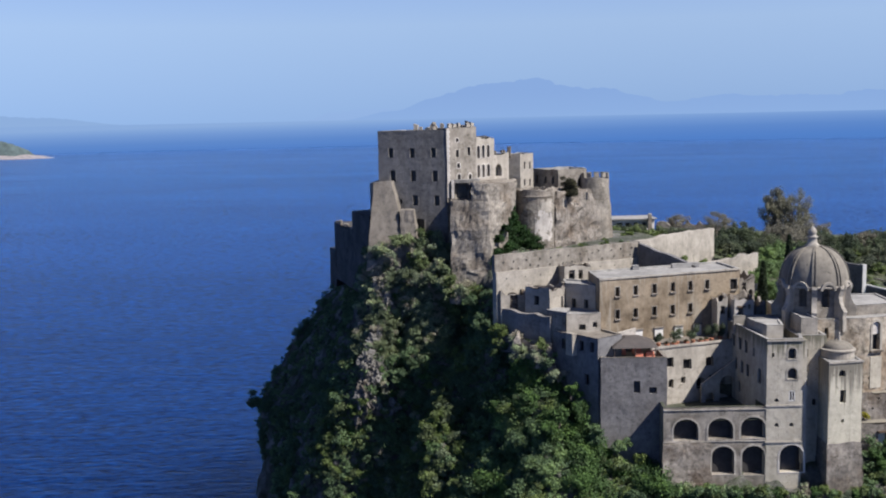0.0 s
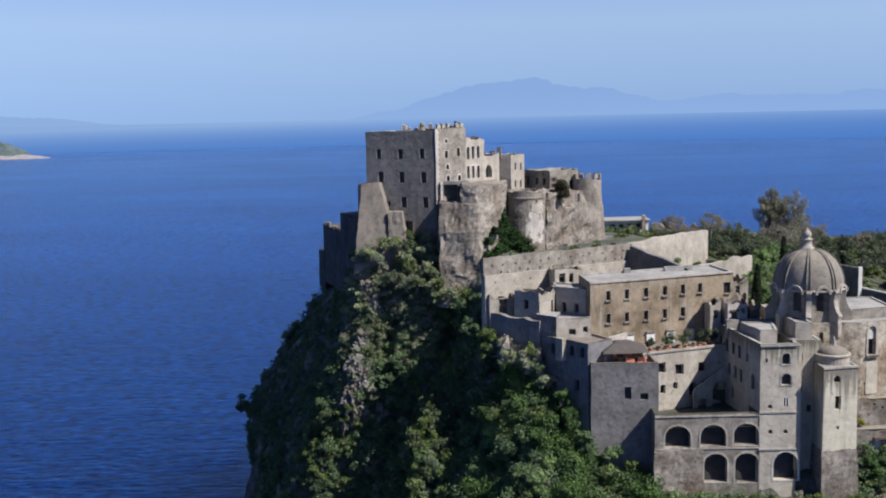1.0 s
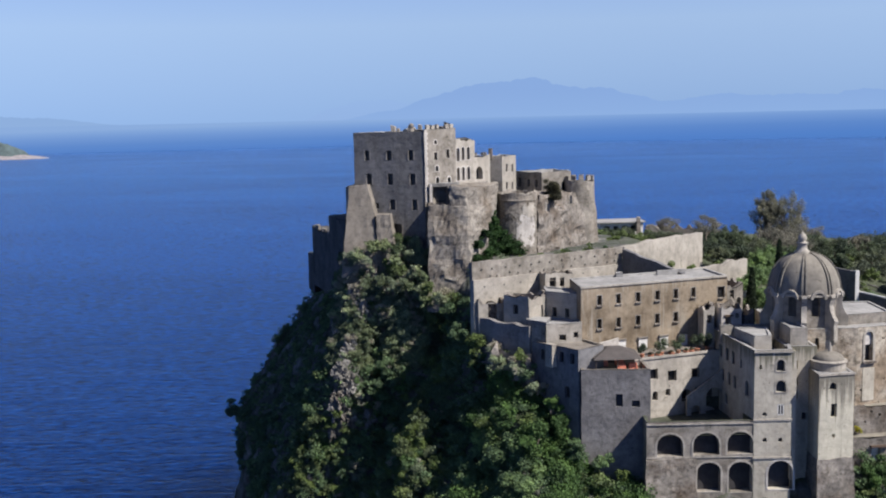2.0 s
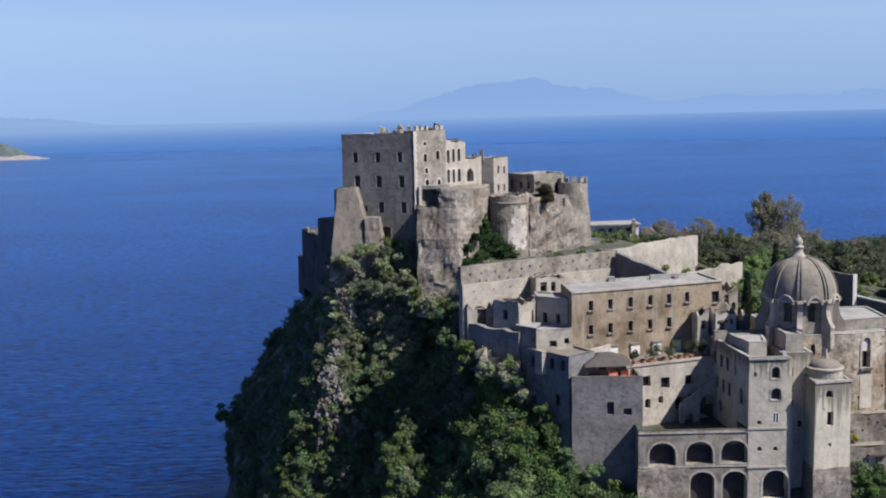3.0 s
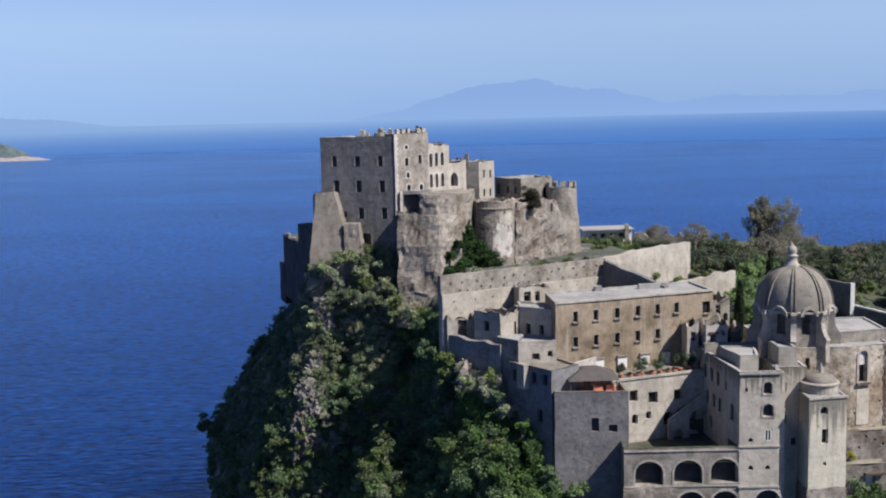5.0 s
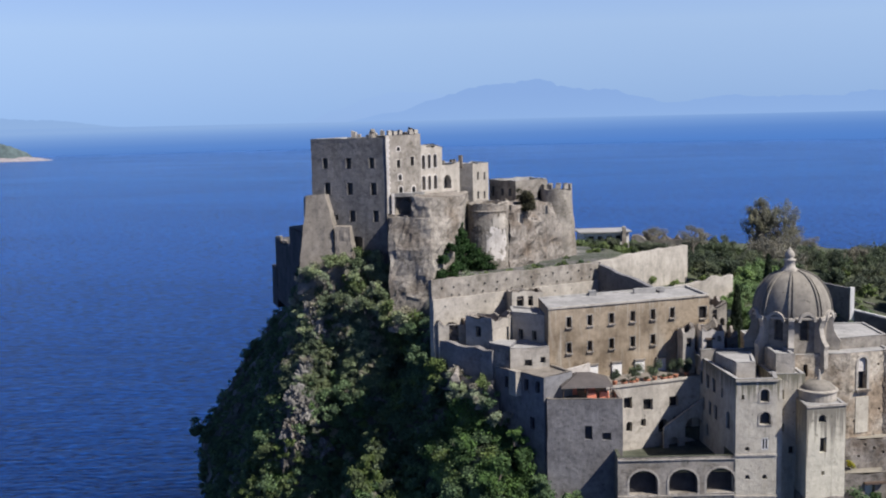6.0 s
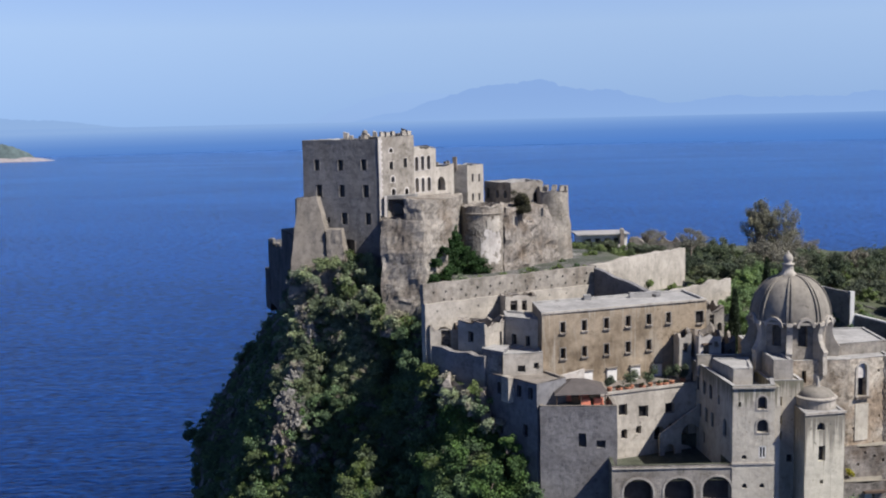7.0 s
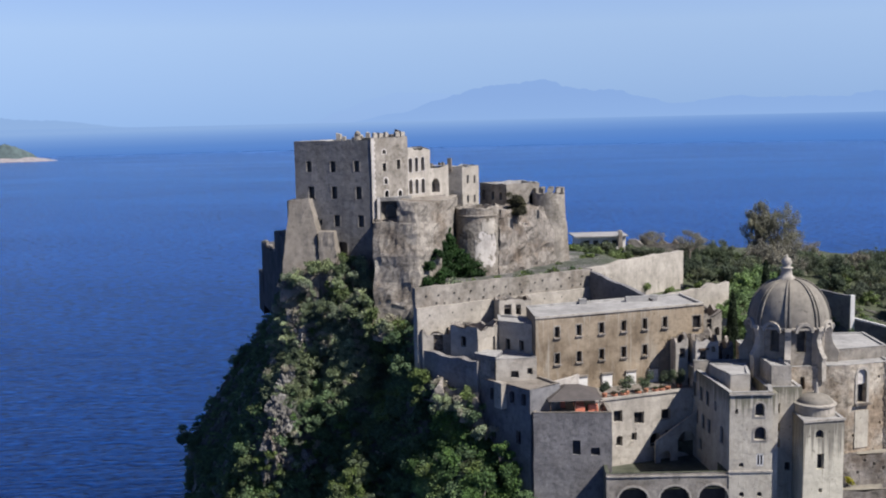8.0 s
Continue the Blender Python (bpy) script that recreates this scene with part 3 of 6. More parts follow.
# contour lines of the rock, from the back left round the spur and the front to the back right
CONTOURS = [
    (-3, [(-46, 345), (-54, 292), (-45, 255), (-33, 206), (-18, 196), (0, 178), (10, 152), (26, 142), (42, 136), (58, 132), (84, 132), (180, 140), (200, 345), (60, 395)]),
    (37, [(-40, 338), (-51, 294), (-42, 262), (-29, 214), (-17, 206), (-2, 190), (8, 170), (22, 162), (38, 156), (56, 152), (80, 152), (165, 155), (185, 335), (60, 380)]),
    (54, [(-33, 332), (-40, 305), (-34, 274), (-23, 216), (-15, 210), (-4, 200), (7, 184), (18, 177), (34, 176), (54, 177), (74, 176), (155, 174), (175, 325), (60, 368)]),
    (62, [(-28, 328), (-33.5, 305), (-29, 268), (-20, 216), (-13, 212), (-4, 207), (8, 191), (18, 183), (31, 190), (54, 198), (74, 194), (150, 185), (170, 320), (60, 362)]),
    (70, [(-23, 325), (-29, 303), (-23, 262), (-17, 218), (-8, 215), (0, 211), (10, 195), (17, 190), (24, 194), (40, 200), (70, 208), (140, 210), (160, 310), (55, 355)]),
    (78, [(-18, 318), (-25, 296), (-19, 256), (-16, 221), (-9, 217), (1, 215), (8, 203), (15, 201), (26, 206), (42, 212), (68, 225), (130, 227), (150, 300), (50, 345)]),
    (83, [(-11, 300), (-21, 286), (-17, 252), (-16, 223), (-8, 220), (2, 218), (9, 208), (15, 204), (25, 211), (41, 222), (58, 242), (57, 262), (50, 284), (24, 306)]),
    (87, [(-8, 274), (-18, 262), (-17, 244), (-14, 227), (-6, 224), (2, 223), (9, 217), (16, 209), (27, 215), (38, 222), (45, 234), (48, 248), (42, 262), (16, 272)]),
]


def catmull(pts, per):
    out = []
    n = len(pts)
    for i in range(n):
        p = [Vector(pts[(i + k) % n]) for k in (-1, 0, 1, 2)]
        for j in range(per):
            s = j / per
            out.append(0.5 * (2 * p[1] + (p[2] - p[0]) * s + (2 * p[0] - 5 * p[1] + 4 * p[2] - p[3]) * s * s + (3 * p[1] - p[0] - 3 * p[2] + p[3]) * s ** 3))
    return out


def rock_place(v):
    """Crags: shift a point of the smooth rock by ledges, gullies and lumps."""
    p = Vector(v)
    big = noise.noise_vector(p * 0.045) * 2.6
    mid = noise.noise_vector(p * 0.14) * 1.5
    small = noise.noise_vector(p * 0.45) * 0.6 + noise.noise_vector(p * 1.1) * 0.35
    small.y += 0.9 * noise.cell(Vector((p.x * 0.55, p.y * 0.3, p.z * 0.33))) * (p.z < 80)
    ledge = 0.7 * math.sin(p.z * 0.9 + 3 * noise.noise(p * 0.08))
    fold = (5.0 if p.z < 76 else 3.0) * noise.noise(Vector((p.x * 0.085, p.y * 0.085, p.z * 0.02)))
    s = big * 0.6 + mid + small + Vector((fold * 0.25, fold, 0))
    # gullies: one beside the spur, a deep recess under the terraces, a cleft low down
    band = max(0.0, min(1.0, (p.z - 44) / 8, (79 - p.z) / 6))
    gully = 4.0 * math.exp(-((p.x + 10.6) / 2.3) ** 2) + 7.5 * math.exp(-((p.x - 4.6) / 3.4) ** 2) * (p.z > 52)
    gully += 4.5 * math.exp(-((p.x + 7.2) / 2.0) ** 2) * max(0.0, min(1.0, (64 - p.z) / 6))
    if p.y < 226:
        p.y += gully * band
    fade = max(0.15, min(1.0, (88 - p.z) / 10))
    return p + Vector((s.x + ledge * 0.3, s.y - ledge * 0.5, s.z * 0.6)) * fade


def build_rock():
    per = 40
    loops = [(z, catmull(c, per)) for z, c in CONTOURS]
    levels = []
    for (z0, a), (z1, b) in zip(loops, loops[1:]):
        k = max(3, int((z1 - z0) / 1.0))
        for j in range(k):
            s = j / k
            levels.append((z0 + (z1 - z0) * s, [p.lerp(q, s) for p, q in zip(a, b)]))
    levels.append(loops[-1])
    n = len(levels[0][1])
    verts = [rock_place((p.x, p.y, z)) for z, row in levels for p in row]
    centre = Vector((16, 245))
    caps = 10
    for j in range(1, caps + 1):
        for p in levels[-1][1]:
            q = p.lerp(centre, j / caps)
            verts.append(Vector((q.x, q.y, 87 + 0.5 * noise.noise(Vector((q.x * 0.1, q.y * 0.1, 0))))))
    rows = len(levels) + caps
    faces = [(r * n + i, r * n + (i + 1) % n, (r + 1) * n + (i + 1) % n, (r + 1) * n + i) for r in range(rows - 1) for i in range(n)]
    verts = np.array([tuple(v) for v in verts])
    faces = np.array(faces)
    ob = numpy_ob("ground", verts, faces, M_ROCK)
    tagged(ob, "steep dark volcanic sea cliff with ledges and scrub", "rock", kind="structure")
    return verts, faces


rock_verts, rock_faces = build_rock()


# ---- foliage ----
def leaf_cloud(centres, radii, counts, size, rng, flat=0.75):
    """Leaves as small three-cornered blades on the lobes of uneven crowns."""
    allv = []
    for c, r, n in zip(centres, radii, counts):
        k = int(rng.integers(6, 13))
        way = rng.normal(size=(k, 3))
        way /= np.linalg.norm(way, axis=1)[:, None]
        way[:, 2] = np.where(way[:, 2] < -0.4, -way[:, 2], way[:, 2])
        lobe_r = r * rng.uniform(0.26, 0.56, k)
        lobe_c = way * (r * rng.uniform(0.2, 0.8, k))[:, None]
        lobe_c *= rng.uniform(0.75, 1.3, 3)
        pick = rng.choice(k, n, p=lobe_r ** 2 / np.sum(lobe_r ** 2))
        d = rng.normal(size=(n, 3))
        d /= np.linalg.norm(d, axis=1)[:, None]
        p = lobe_c[pick] + d * (lobe_r[pick] * rng.uniform(0.4, 1.15, n) ** 0.6)[:, None]
        p[:, 2] *= flat
        p += c
        out = d * 0.75 + rng.normal(scale=0.55, size=(n, 3)) + np.array([0, 0, 0.25])
        out /= np.linalg.norm(out, axis=1)[:, None]
        t = np.cross(out, rng.normal(size=(n, 3)))
        t /= np.linalg.norm(t, axis=1)[:, None] + 1e-9
        b = np.cross(out, t)
        s = size * rng.uniform(0.6, 1.4, n)[:, None]
        allv.append(np.stack([p - t * s - b * s * 0.6, p + t * s * 0.9 - b * s * 0.7, p + t * s * 0.1 + b * s], 1).reshape(-1, 3))
    v = np.concatenate(allv)
    return v, np.arange(len(v)).reshape(-1, 3)


def face_samples(n, rng, keep):
    """Random places on the rock, by area, that suit keep(x, y, z, normal)."""
    a, b, c = (rock_verts[rock_faces[:, k]] for k in (0, 1, 3))
    nrm = np.cross(b - a, c - a)
    area = np.linalg.norm(nrm, axis=1)
    nrm = nrm / (area[:, None] + 1e-9)
    mid = (a + rock_verts[rock_faces[:, 2]]) / 2
    ok = keep(mid[:, 0], mid[:, 1], mid[:, 2], nrm)
    w = area * ok
    pick = rng.choice(len(w), n, p=w / w.sum())
    return mid[pick] + nrm[pick] * 0.2 + rng.normal(scale=0.5, size=(n, 3)), nrm[pick]


rng = np.random.default_rng(7)


def patchy(x, y, z, k, level):
    f = np.array([noise.noise(Vector((p, q, s)) * k) for p, q, s in zip(x, y, z)])
    return 1.0 * (f > level)


def front(x, y, z, n):
    """Where scrub grows: the cliff and slopes, not the castle's terraces."""
    seen = (z > 26) * (z < 88) * (x < 100) * (n[:, 1] < 0.35) * (n[:, 2] < 0.985)
    return seen * (y < 224 + 96 * (x < -12)) * ((x < 32) | (z > 44)) * ((x < 2) | (z < 81)) * ((x < 34) | (x > 70) | (y < 172.5)) * (1 + 1.2 * (x > -26) * (x < 30))


def scrub(name, label, material, count, size, keep, leaf, each):
    c, nrm = face_samples(count, rng, keep)
    r = size * (0.45 + 1.25 * rng.uniform(0, 1, count) ** 2)
    v, f = leaf_cloud(c + nrm * (r * 0.2)[:, None], r, np.maximum(24, (each * (r / size) ** 2)).astype(int), leaf, rng)
    return tagged(numpy_ob(name, v, f, material), label, "shrubs", kind="stuff")


def bare_spur(x, y, z):
    return 1 - 0.55 * (np.abs(x + 15.6) < 1.8) * (z > 55) * (z < 76) * (y < 224)


def dry_spur(x, y, z):
    return 1 - 0.96 * (x > -21) * (x < 3) * (z > 68) * (y < 226)


def dark_cleft(x, y, z):
    return 1 - 0.8 * (x > -13.8) * (x < 1) * (z > 58) * (z < 71)


scrub("scrub", "low matted growth clinging to the rock", L_DARK, 9000, 0.75,
      lambda x, y, z, n: front(x, y, z, n) * bare_spur(x, y, z) * dark_cleft(x, y, z) * (1 - 0.95 * (x > -21) * (x < 3) * (z > 68)), 0.17, 34)
scrub("scrub", "low grey-green growth matting the sunny upper spur", L_SAGE, 2400, 0.7,
      lambda x, y, z, n: front(x, y, z, n) * (x > -21) * (x < 4) * (z > 67) * (y < 228), 0.13, 40)
scrub("scrub", "dark green evergreen scrub over the shaded cliff", L_DARK, 2500, 1.45,
      lambda x, y, z, n: front(x, y, z, n) * bare_spur(x, y, z) * dry_spur(x, y, z) * (1 - 0.7 * (x < -18) * (z > 40)) * (1 - 0.6 * (x < -17) * (z > 58) * (z < 76)) * (0.35 + patchy(x, z, y, 0.1, -0.12)), 0.17, 330)
scrub("scrub", "green maquis bushes covering the lower slope", L_GREEN, 420, 2.2,
      lambda x, y, z, n: front(x, y, z, n) * bare_spur(x, y, z) * (x > 8) * (x < 38) * (z < 73 - 8 * (x < 13)) * (0.05 + patchy(x, y, z, 0.11, 0.08)), 0.18, 600)
scrub("scrub", "olive scrub on the ledges of the cliff", L_OLIVE, 480, 1.7,
      lambda x, y, z, n: front(x, y, z, n) * bare_spur(x, y, z) * (x < 38) * (y < 240) * dark_cleft(x, y, z) * (1 - 0.9 * (x < -16.8) * (z > 57) * (z < 78)) * patchy(y, x, z, 0.13, 0.08), 0.17, 460)
scrub("scrub", "grey-green dry shrubs over the sunlit spur", L_GREY, 1700, 0.95,
      lambda x, y, z, n: front(x, y, z, n) * (x > -24 + 6.5 * (z < 72)) * (x < 4) * (y < 228) * dark_cleft(x, y, z) * (0.15 + 1.3 * (z > 69)) * (0.25 + patchy(z, x, y, 0.14, 0.0)), 0.13, 330)
scrub("scrub", "mid-green bushes between the dry shrubs of the upper spur", L_SAGE, 480, 1.15,
      lambda x, y, z, n: front(x, y, z, n) * (x > -19) * (x < 5) * (z > 68) * (y < 228) * (0.1 + patchy(x, z, y, 0.17, -0.02)), 0.14, 330)
scrub("scrub", "sunlit olive clumps low on the spur", L_OLIVE, 900, 1.05,
      lambda x, y, z, n: front(x, y, z, n) * ((x > -27) * (x < -13) * (z > 42) * (z < 59) + 1.3 * (x > -13) * (x < -1) * (z > 42) * (z < 58) + (x > -5) * (x < 0) * (z > 56) * (z < 66) * 1.5) * (y < 222) * (0.1 + patchy(x, y, z, 0.2, 0.0)), 0.14, 330)
scrub("scrub", "yellow-green spurge bushes dotted over the slope", L_GREEN, 90, 1.1,
      lambda x, y, z, n: front(x, y, z, n) * (x > -26) * (x < 6) * (z > 48) * (z < 80) * (y < 222) * dark_cleft(x, y, z) * (0.05 + patchy(z, y, x, 0.16, 0.15)), 0.14, 340)
scrub("scrub", "grey and green shrubs along the foot of the church", L_OLIVE, 420, 0.9,
      lambda x, y, z, n: front(x, y, z, n) * (x > 34) * (x < 100) * ((y < 172.5) | (x > 70)) * (y < 182) * (z > 44) * (z < 56), 0.13, 280)
scrub("scrub", "low green bushes on the plateau behind the walls", L_OLIVE, 420, 1.2,
      lambda x, y, z, n: (x > 34) * (x < 110) * (y > 222) * (y < 300) * (z > 76) * (z < 88.5) * ((x > 48) | (y > 240)) * 1.0, 0.15, 330)


scrub("scrub", "fresh bright green bushes below the grey house", L_MEADOW, 130, 1.5,
      lambda x, y, z, n: front(x, y, z, n) * (x > 8) * (x < 20) * (z > 53) * (z < 66) * (y < 192) * (0.15 + patchy(x, z, y, 0.16, 0.0)), 0.15, 420)


def crag(at, size, seed):
    """A broken block of bare rock."""
    c = thing("crag", "bare fractured grey rock outcrop on the sunlit spur", "rock", "crags down the spur")
    bm = bmesh.new()
    bmesh.ops.create_icosphere(bm, subdivisions=4, radius=1.0)
    for v in bm.verts:
        d = v.co.copy()
        s = Vector((d.x * 1.1 + seed, d.y * 1.1, d.z * 0.7))
        r = 0.75 + 0.5 * noise.noise(s * 1.3) + 0.35 * abs(noise.noise(s * 3.1)) + 0.3 * noise.cell(s * 2.6) + 0.14 * noise.cell(s * 5.3) + 0.16 * noise.noise(s * 8)
        v.co = Vector((d.x * r * size, d.y * r * size, d.z * r * size * 1.5))
    bmesh.ops.translate(bm, verts=bm.verts, vec=at)
    part("rock", bm, M_CRAG, c)


for k, (x, y, z, s) in enumerate([(-16.6, 219.0, 75.5, 1.5), (-17.4, 217.6, 72.6, 1.9), (-16.4, 217.0, 69.6, 1.7), (-17.6, 216.2, 66.4, 2.0), (-17.0, 215.0, 63.2, 1.7), (-18.2, 214.4, 60.2, 1.9), (-16.0, 215, 71.2, 1.3), (-18.4, 215, 68.2, 1.2), (-15.8, 215, 65.0, 1.4), (-18.6, 214, 62.0, 1.2), (-16.2, 214, 58.4, 1.5), (-18.0, 216, 74.4, 1.2),
                                  (-15.0, 218.2, 78.0, 1.5), (-12.4, 217.2, 77.6, 1.6), (-10.2, 217.0, 75.8, 1.3), (-13.8, 219.4, 81.0, 1.5), (-7.0, 218.0, 79.6, 1.4), (-16.2, 221.4, 81.5, 1.6),
                                  (-4.2, 219.6, 83.0, 1.4), (-11.0, 220.6, 84.4, 1.2), (-19.6, 213.0, 56.4, 1.8), (-13.0, 211.0, 57.0, 1.6), (-1.0, 220.4, 84.6, 1.5)]):
    x += 1.4 * (55 < z < 76)
    near = (np.abs(rock_verts[:, 0] - x) < 1.6) & (np.abs(rock_verts[:, 2] - z) < 1.3) & (rock_verts[:, 1] < 232)
    crag((x, float(np.median(rock_verts[near, 1])) - 0.25 * s if near.any() else y, z), s, k * 3.7)


# ---- the keep and the upper castle ----
def W(u, z, w, h, arch=0.0, depth=0.7):
    return (u, z, w, h, arch, depth)


def surround(parent, a, b, hole, width, out, material):
    """A raised band round an opening of the wall from a to b."""
    a, b = Vector(a), Vector(b)
    d = (b - a).normalized()
    n = Vector((d.y, -d.x))
    u, z, w, h, arch, _ = hole
    inner = opening_outline(u - w / 2, u + w / 2, z, z + h, arch)
    outer = opening_outline(u - w / 2 - width, u + w / 2 + width, z - width * 0.5, z + h + width, arch)
    bm = bmesh.new()
    loops = [[bm.verts.new((*(a + d * q + n * o), r)) for q, r in line] for o, line in ((-0.1, outer), (out, outer), (out, inner), (-0.1, inner))]
    for lo, hi in zip(loops, loops[1:]):
        for i in range(len(lo)):
            k = (i + 1) % len(lo)
            bm.faces.new((lo[i], lo[k], hi[k], hi[i]))
    bmesh.ops.recalc_face_normals(bm, faces=bm.faces[:])
    return part("window_surround", bm, material, parent)


def plaster_patch(parent, cx, cy, r, a0, a1, z0, z1, material, seed):
    """A ragged patch of old plaster left on a round wall."""
    bm = bmesh.new()
    nu, nz = 26, 24
    grid = {}
    for i in range(nu + 1):
        for j in range(nz + 1):
            a, z = radians(a0 + (a1 - a0) * i / nu), z0 + (z1 - z0) * j / nz
            p = Vector((cx + r * math.cos(a), cy + r * math.sin(a), z))
            grid[i, j] = bm.verts.new(p + noise.noise_vector(p * 0.4) * 0.28)
    for i in range(nu):
        for j in range(nz):
            e = min(i + 0.5, nu - i - 0.5) / nu + min(j + 0.5, nz - j - 0.5) / nz
            if e + 0.5 * noise.noise(Vector((i * 0.2, j * 0.2, seed))) + 0.25 * noise.noise(Vector((i * 0.55, j * 0.55, seed))) > 0.3:
                bm.faces.new((grid[i, j], grid[i + 1, j], grid[i + 1, j + 1], grid[i, j + 1]))
    loose = [v for v in bm.verts if not v.link_faces]
    bmesh.ops.delete(bm, geom=loose, context="VERTS")
    edge = bmesh.ops.extrude_face_region(bm, geom=bm.faces[:])
    for v in [g for g in edge["geom"] if isinstance(g, bmesh.types.BMVert)]:
        v.co += Vector((v.co.x - cx, v.co.y - cy, 0)).normalized() * 0.09
    bmesh.ops.recalc_face_normals(bm, faces=bm.faces[:])
    return part("plaster_patch", bm, material, parent, "pale patch of old lime plaster")


def merlons(parent, a, b, z, count, high=0.9, thick=0.6, material=None, skip=()):
    a, b = Vector(a), Vector(b)
    d = (b - a) / count
    for i in range(count):
        if i in skip:
            continue
        bm = bmesh.new()
        p, q = a + d * (i + 0.1 + 0.15 * random.random()), a + d * (i + 0.6 + 0.3 * random.random())
        n = Vector((-d.y, d.x)).normalized() * thick
        h = high * (0.45 + 0.75 * random.random())
        lo = [(c.x, c.y, z - 0.15) for c in (p, q, q + n, p + n)]
        hi = [(c.x, c.y, z + h * k) for c, k in zip((p, q, q + n, p + n), (1, 0.85, 0.9, 1.05))]
        loft(bm, [lo, hi])
        wobble(bm, 0.25, 0.9)
        part("merlon", bm, material or M_CREAM, parent)


def keep():
    k = thing("castle_keep", "tall grey plastered castle keep with small dark windows", "castle")
    A, B, C, D = (-13.9, 227.5), (0.5, 223.3), (6.9, 229.0), (11.0, 234.2)
    left = [W(2.9, 107.1, 1.05, 2.0), W(7.6, 107.1, 1.05, 2.0), W(12.2, 107.05, 1.05, 2.0),
            W(3.2, 102.1, 1.15, 2.3), W(7.8, 102.1, 1.15, 2.3), W(12.5, 102.05, 1.15, 2.3),
            W(4.9, 97.3, 0.55, 1.1), W(8.1, 97.0, 1.15, 2.2), W(12.8, 97.0, 1.15, 2.2), W(9.0, 90.4, 1.9, 3.9, 0.3)]
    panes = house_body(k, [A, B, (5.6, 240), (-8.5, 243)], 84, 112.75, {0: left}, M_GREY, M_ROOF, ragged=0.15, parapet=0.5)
    d = (Vector(B) - Vector(A)).normalized()
    # sunlit window reveals drawn as pale strips on the wall
    for (u, z, w, h, *_), pane in zip(left, panes):
        for e in (-1, 1):
            c = Vector(A) + d * (u + e * (w / 2 + 0.12))
            j = bmesh.new()
            strip(j, c - d * 0.11, c + d * 0.11, z + 0.1, z + h * (0.9 if e > 0 else 0.97), 0.02)
            part("jamb", j, M_CREAM, pane, "pale strip imitating a lit window reveal")
    wing = thing("castle_wing", "sunlit cream stone castle wing with arched windows", "castle")
    right = [W(3.0, 110.2, 0.8, 0.75, 1.0, 0.5), W(3.0, 107.0, 0.85, 1.5), W(6.4, 107.3, 0.85, 1.7), W(3.3, 104.7, 0.8, 1.1, 1.0, 0.4),
             W(3.4, 101.8, 0.9, 1.7, 1.0), W(6.6, 101.7, 0.85, 1.7, 1.0)]
    B2 = (0.6, 223.15)
    house_body(wing, [B2, C, (3.5, 238), (-4, 236)], 88, 113.3, {0: right}, M_CREAM, M_ROOF, ragged=0.5, parapet=0.6)
    for hole in right:
        surround(wing, B2, C, hole, 0.22, 0.05, M_PATCH if hole[4] else M_PALE)
    for i in range(29):
        quoin = bmesh.new()
        strip(quoin, (0.62, 223.17), (0.62 + 0.5 + 0.16 * (i % 2), 223.17 + 0.41 + 0.13 * (i % 2)), 98.6 + i * 0.5, 99.07 + i * 0.5, 0.06)
        part("quoin", quoin, M_PATCH, wing)
    merlons(wing, (1.0, 223.9), (6.7, 229.2), 113.1, 6, 1.25, 0.7, M_PALE, (3,))
    merlons(wing, (-6.5, 229.7), (0.2, 228.0), 112.7, 6, 1.2, 0.7, M_PALE, (2,))
    merlons(wing, (2.6, 226.4), (6.0, 230.6), 113.1, 3, 1.3, 0.6, M_RUBBLE)
    ball = bmesh.new()
    bmesh.ops.create_uvsphere(ball, u_segments=12, v_segments=8, radius=0.55, matrix=Matrix.Translation((-2.0, 226.6, 113.9)))
    bmesh.ops.create_cone(ball, cap_ends=True, segments=10, radius1=0.7, radius2=0.45, depth=1.2, matrix=Matrix.Translation((-2.0, 226.6, 112.9)))
    part("finial", ball, M_CREAM, wing)
    arches = [W(0.75, 106.5, 1.05, 2.7, 1.0, 1.2), W(2.5, 106.6, 0.95, 2.7, 1.0, 1.2), W(4.3, 106.7, 1.05, 2.6, 1.0, 1.2),
              W(0.75, 102.4, 1.05, 2.8, 1.0, 1.2), W(2.5, 102.4, 0.95, 2.8, 1.0, 1.2), W(4.3, 102.5, 1.05, 2.7, 1.0, 1.2)]
    loggia = thing("castle_loggia", "pale ruined castle loggia with two rows of arches", "castle")
    house_body(loggia, [C, D, (5.5, 241), (2, 237)], 90, 111.2, {0: arches}, M_PALE, M_ROOF, ragged=0.9)
    for hole in arches:
        surround(loggia, C, D, hole, 0.2, 0.05, M_PATCH)
    band = bmesh.new()
    strip(band, (7.2, 229.2), (13.6, 237.6), 101.5, 101.75, 0.25)
    part("string_course", band, M_RUBBLE, loggia)
    low = thing("castle_range", "low cream castle range with one wide arch", "castle")
    house_body(low, [D, (14.4, 239.2), (10, 243), (6.5, 240)], 90, 107.6, {0: [W(1.7, 102.3, 2.6, 2.7, 1.0, 1.2)]}, M_PALE, M_ROOF, ragged=0.8)
    stack = bmesh.new()
    loft(stack, [[(x, y, z) for x, y in ((14.2, 241.6), (14.9, 241.4), (15.1, 242.1), (14.4, 242.3))] for z in (106, 108.6)])
    part("chimney", stack, M_RUBBLE, low)
    merlons(low, (11.2, 235.8), (14.0, 240.2), 107.5, 4, 0.5, 0.4, M_RUBBLE, (1,))


keep()


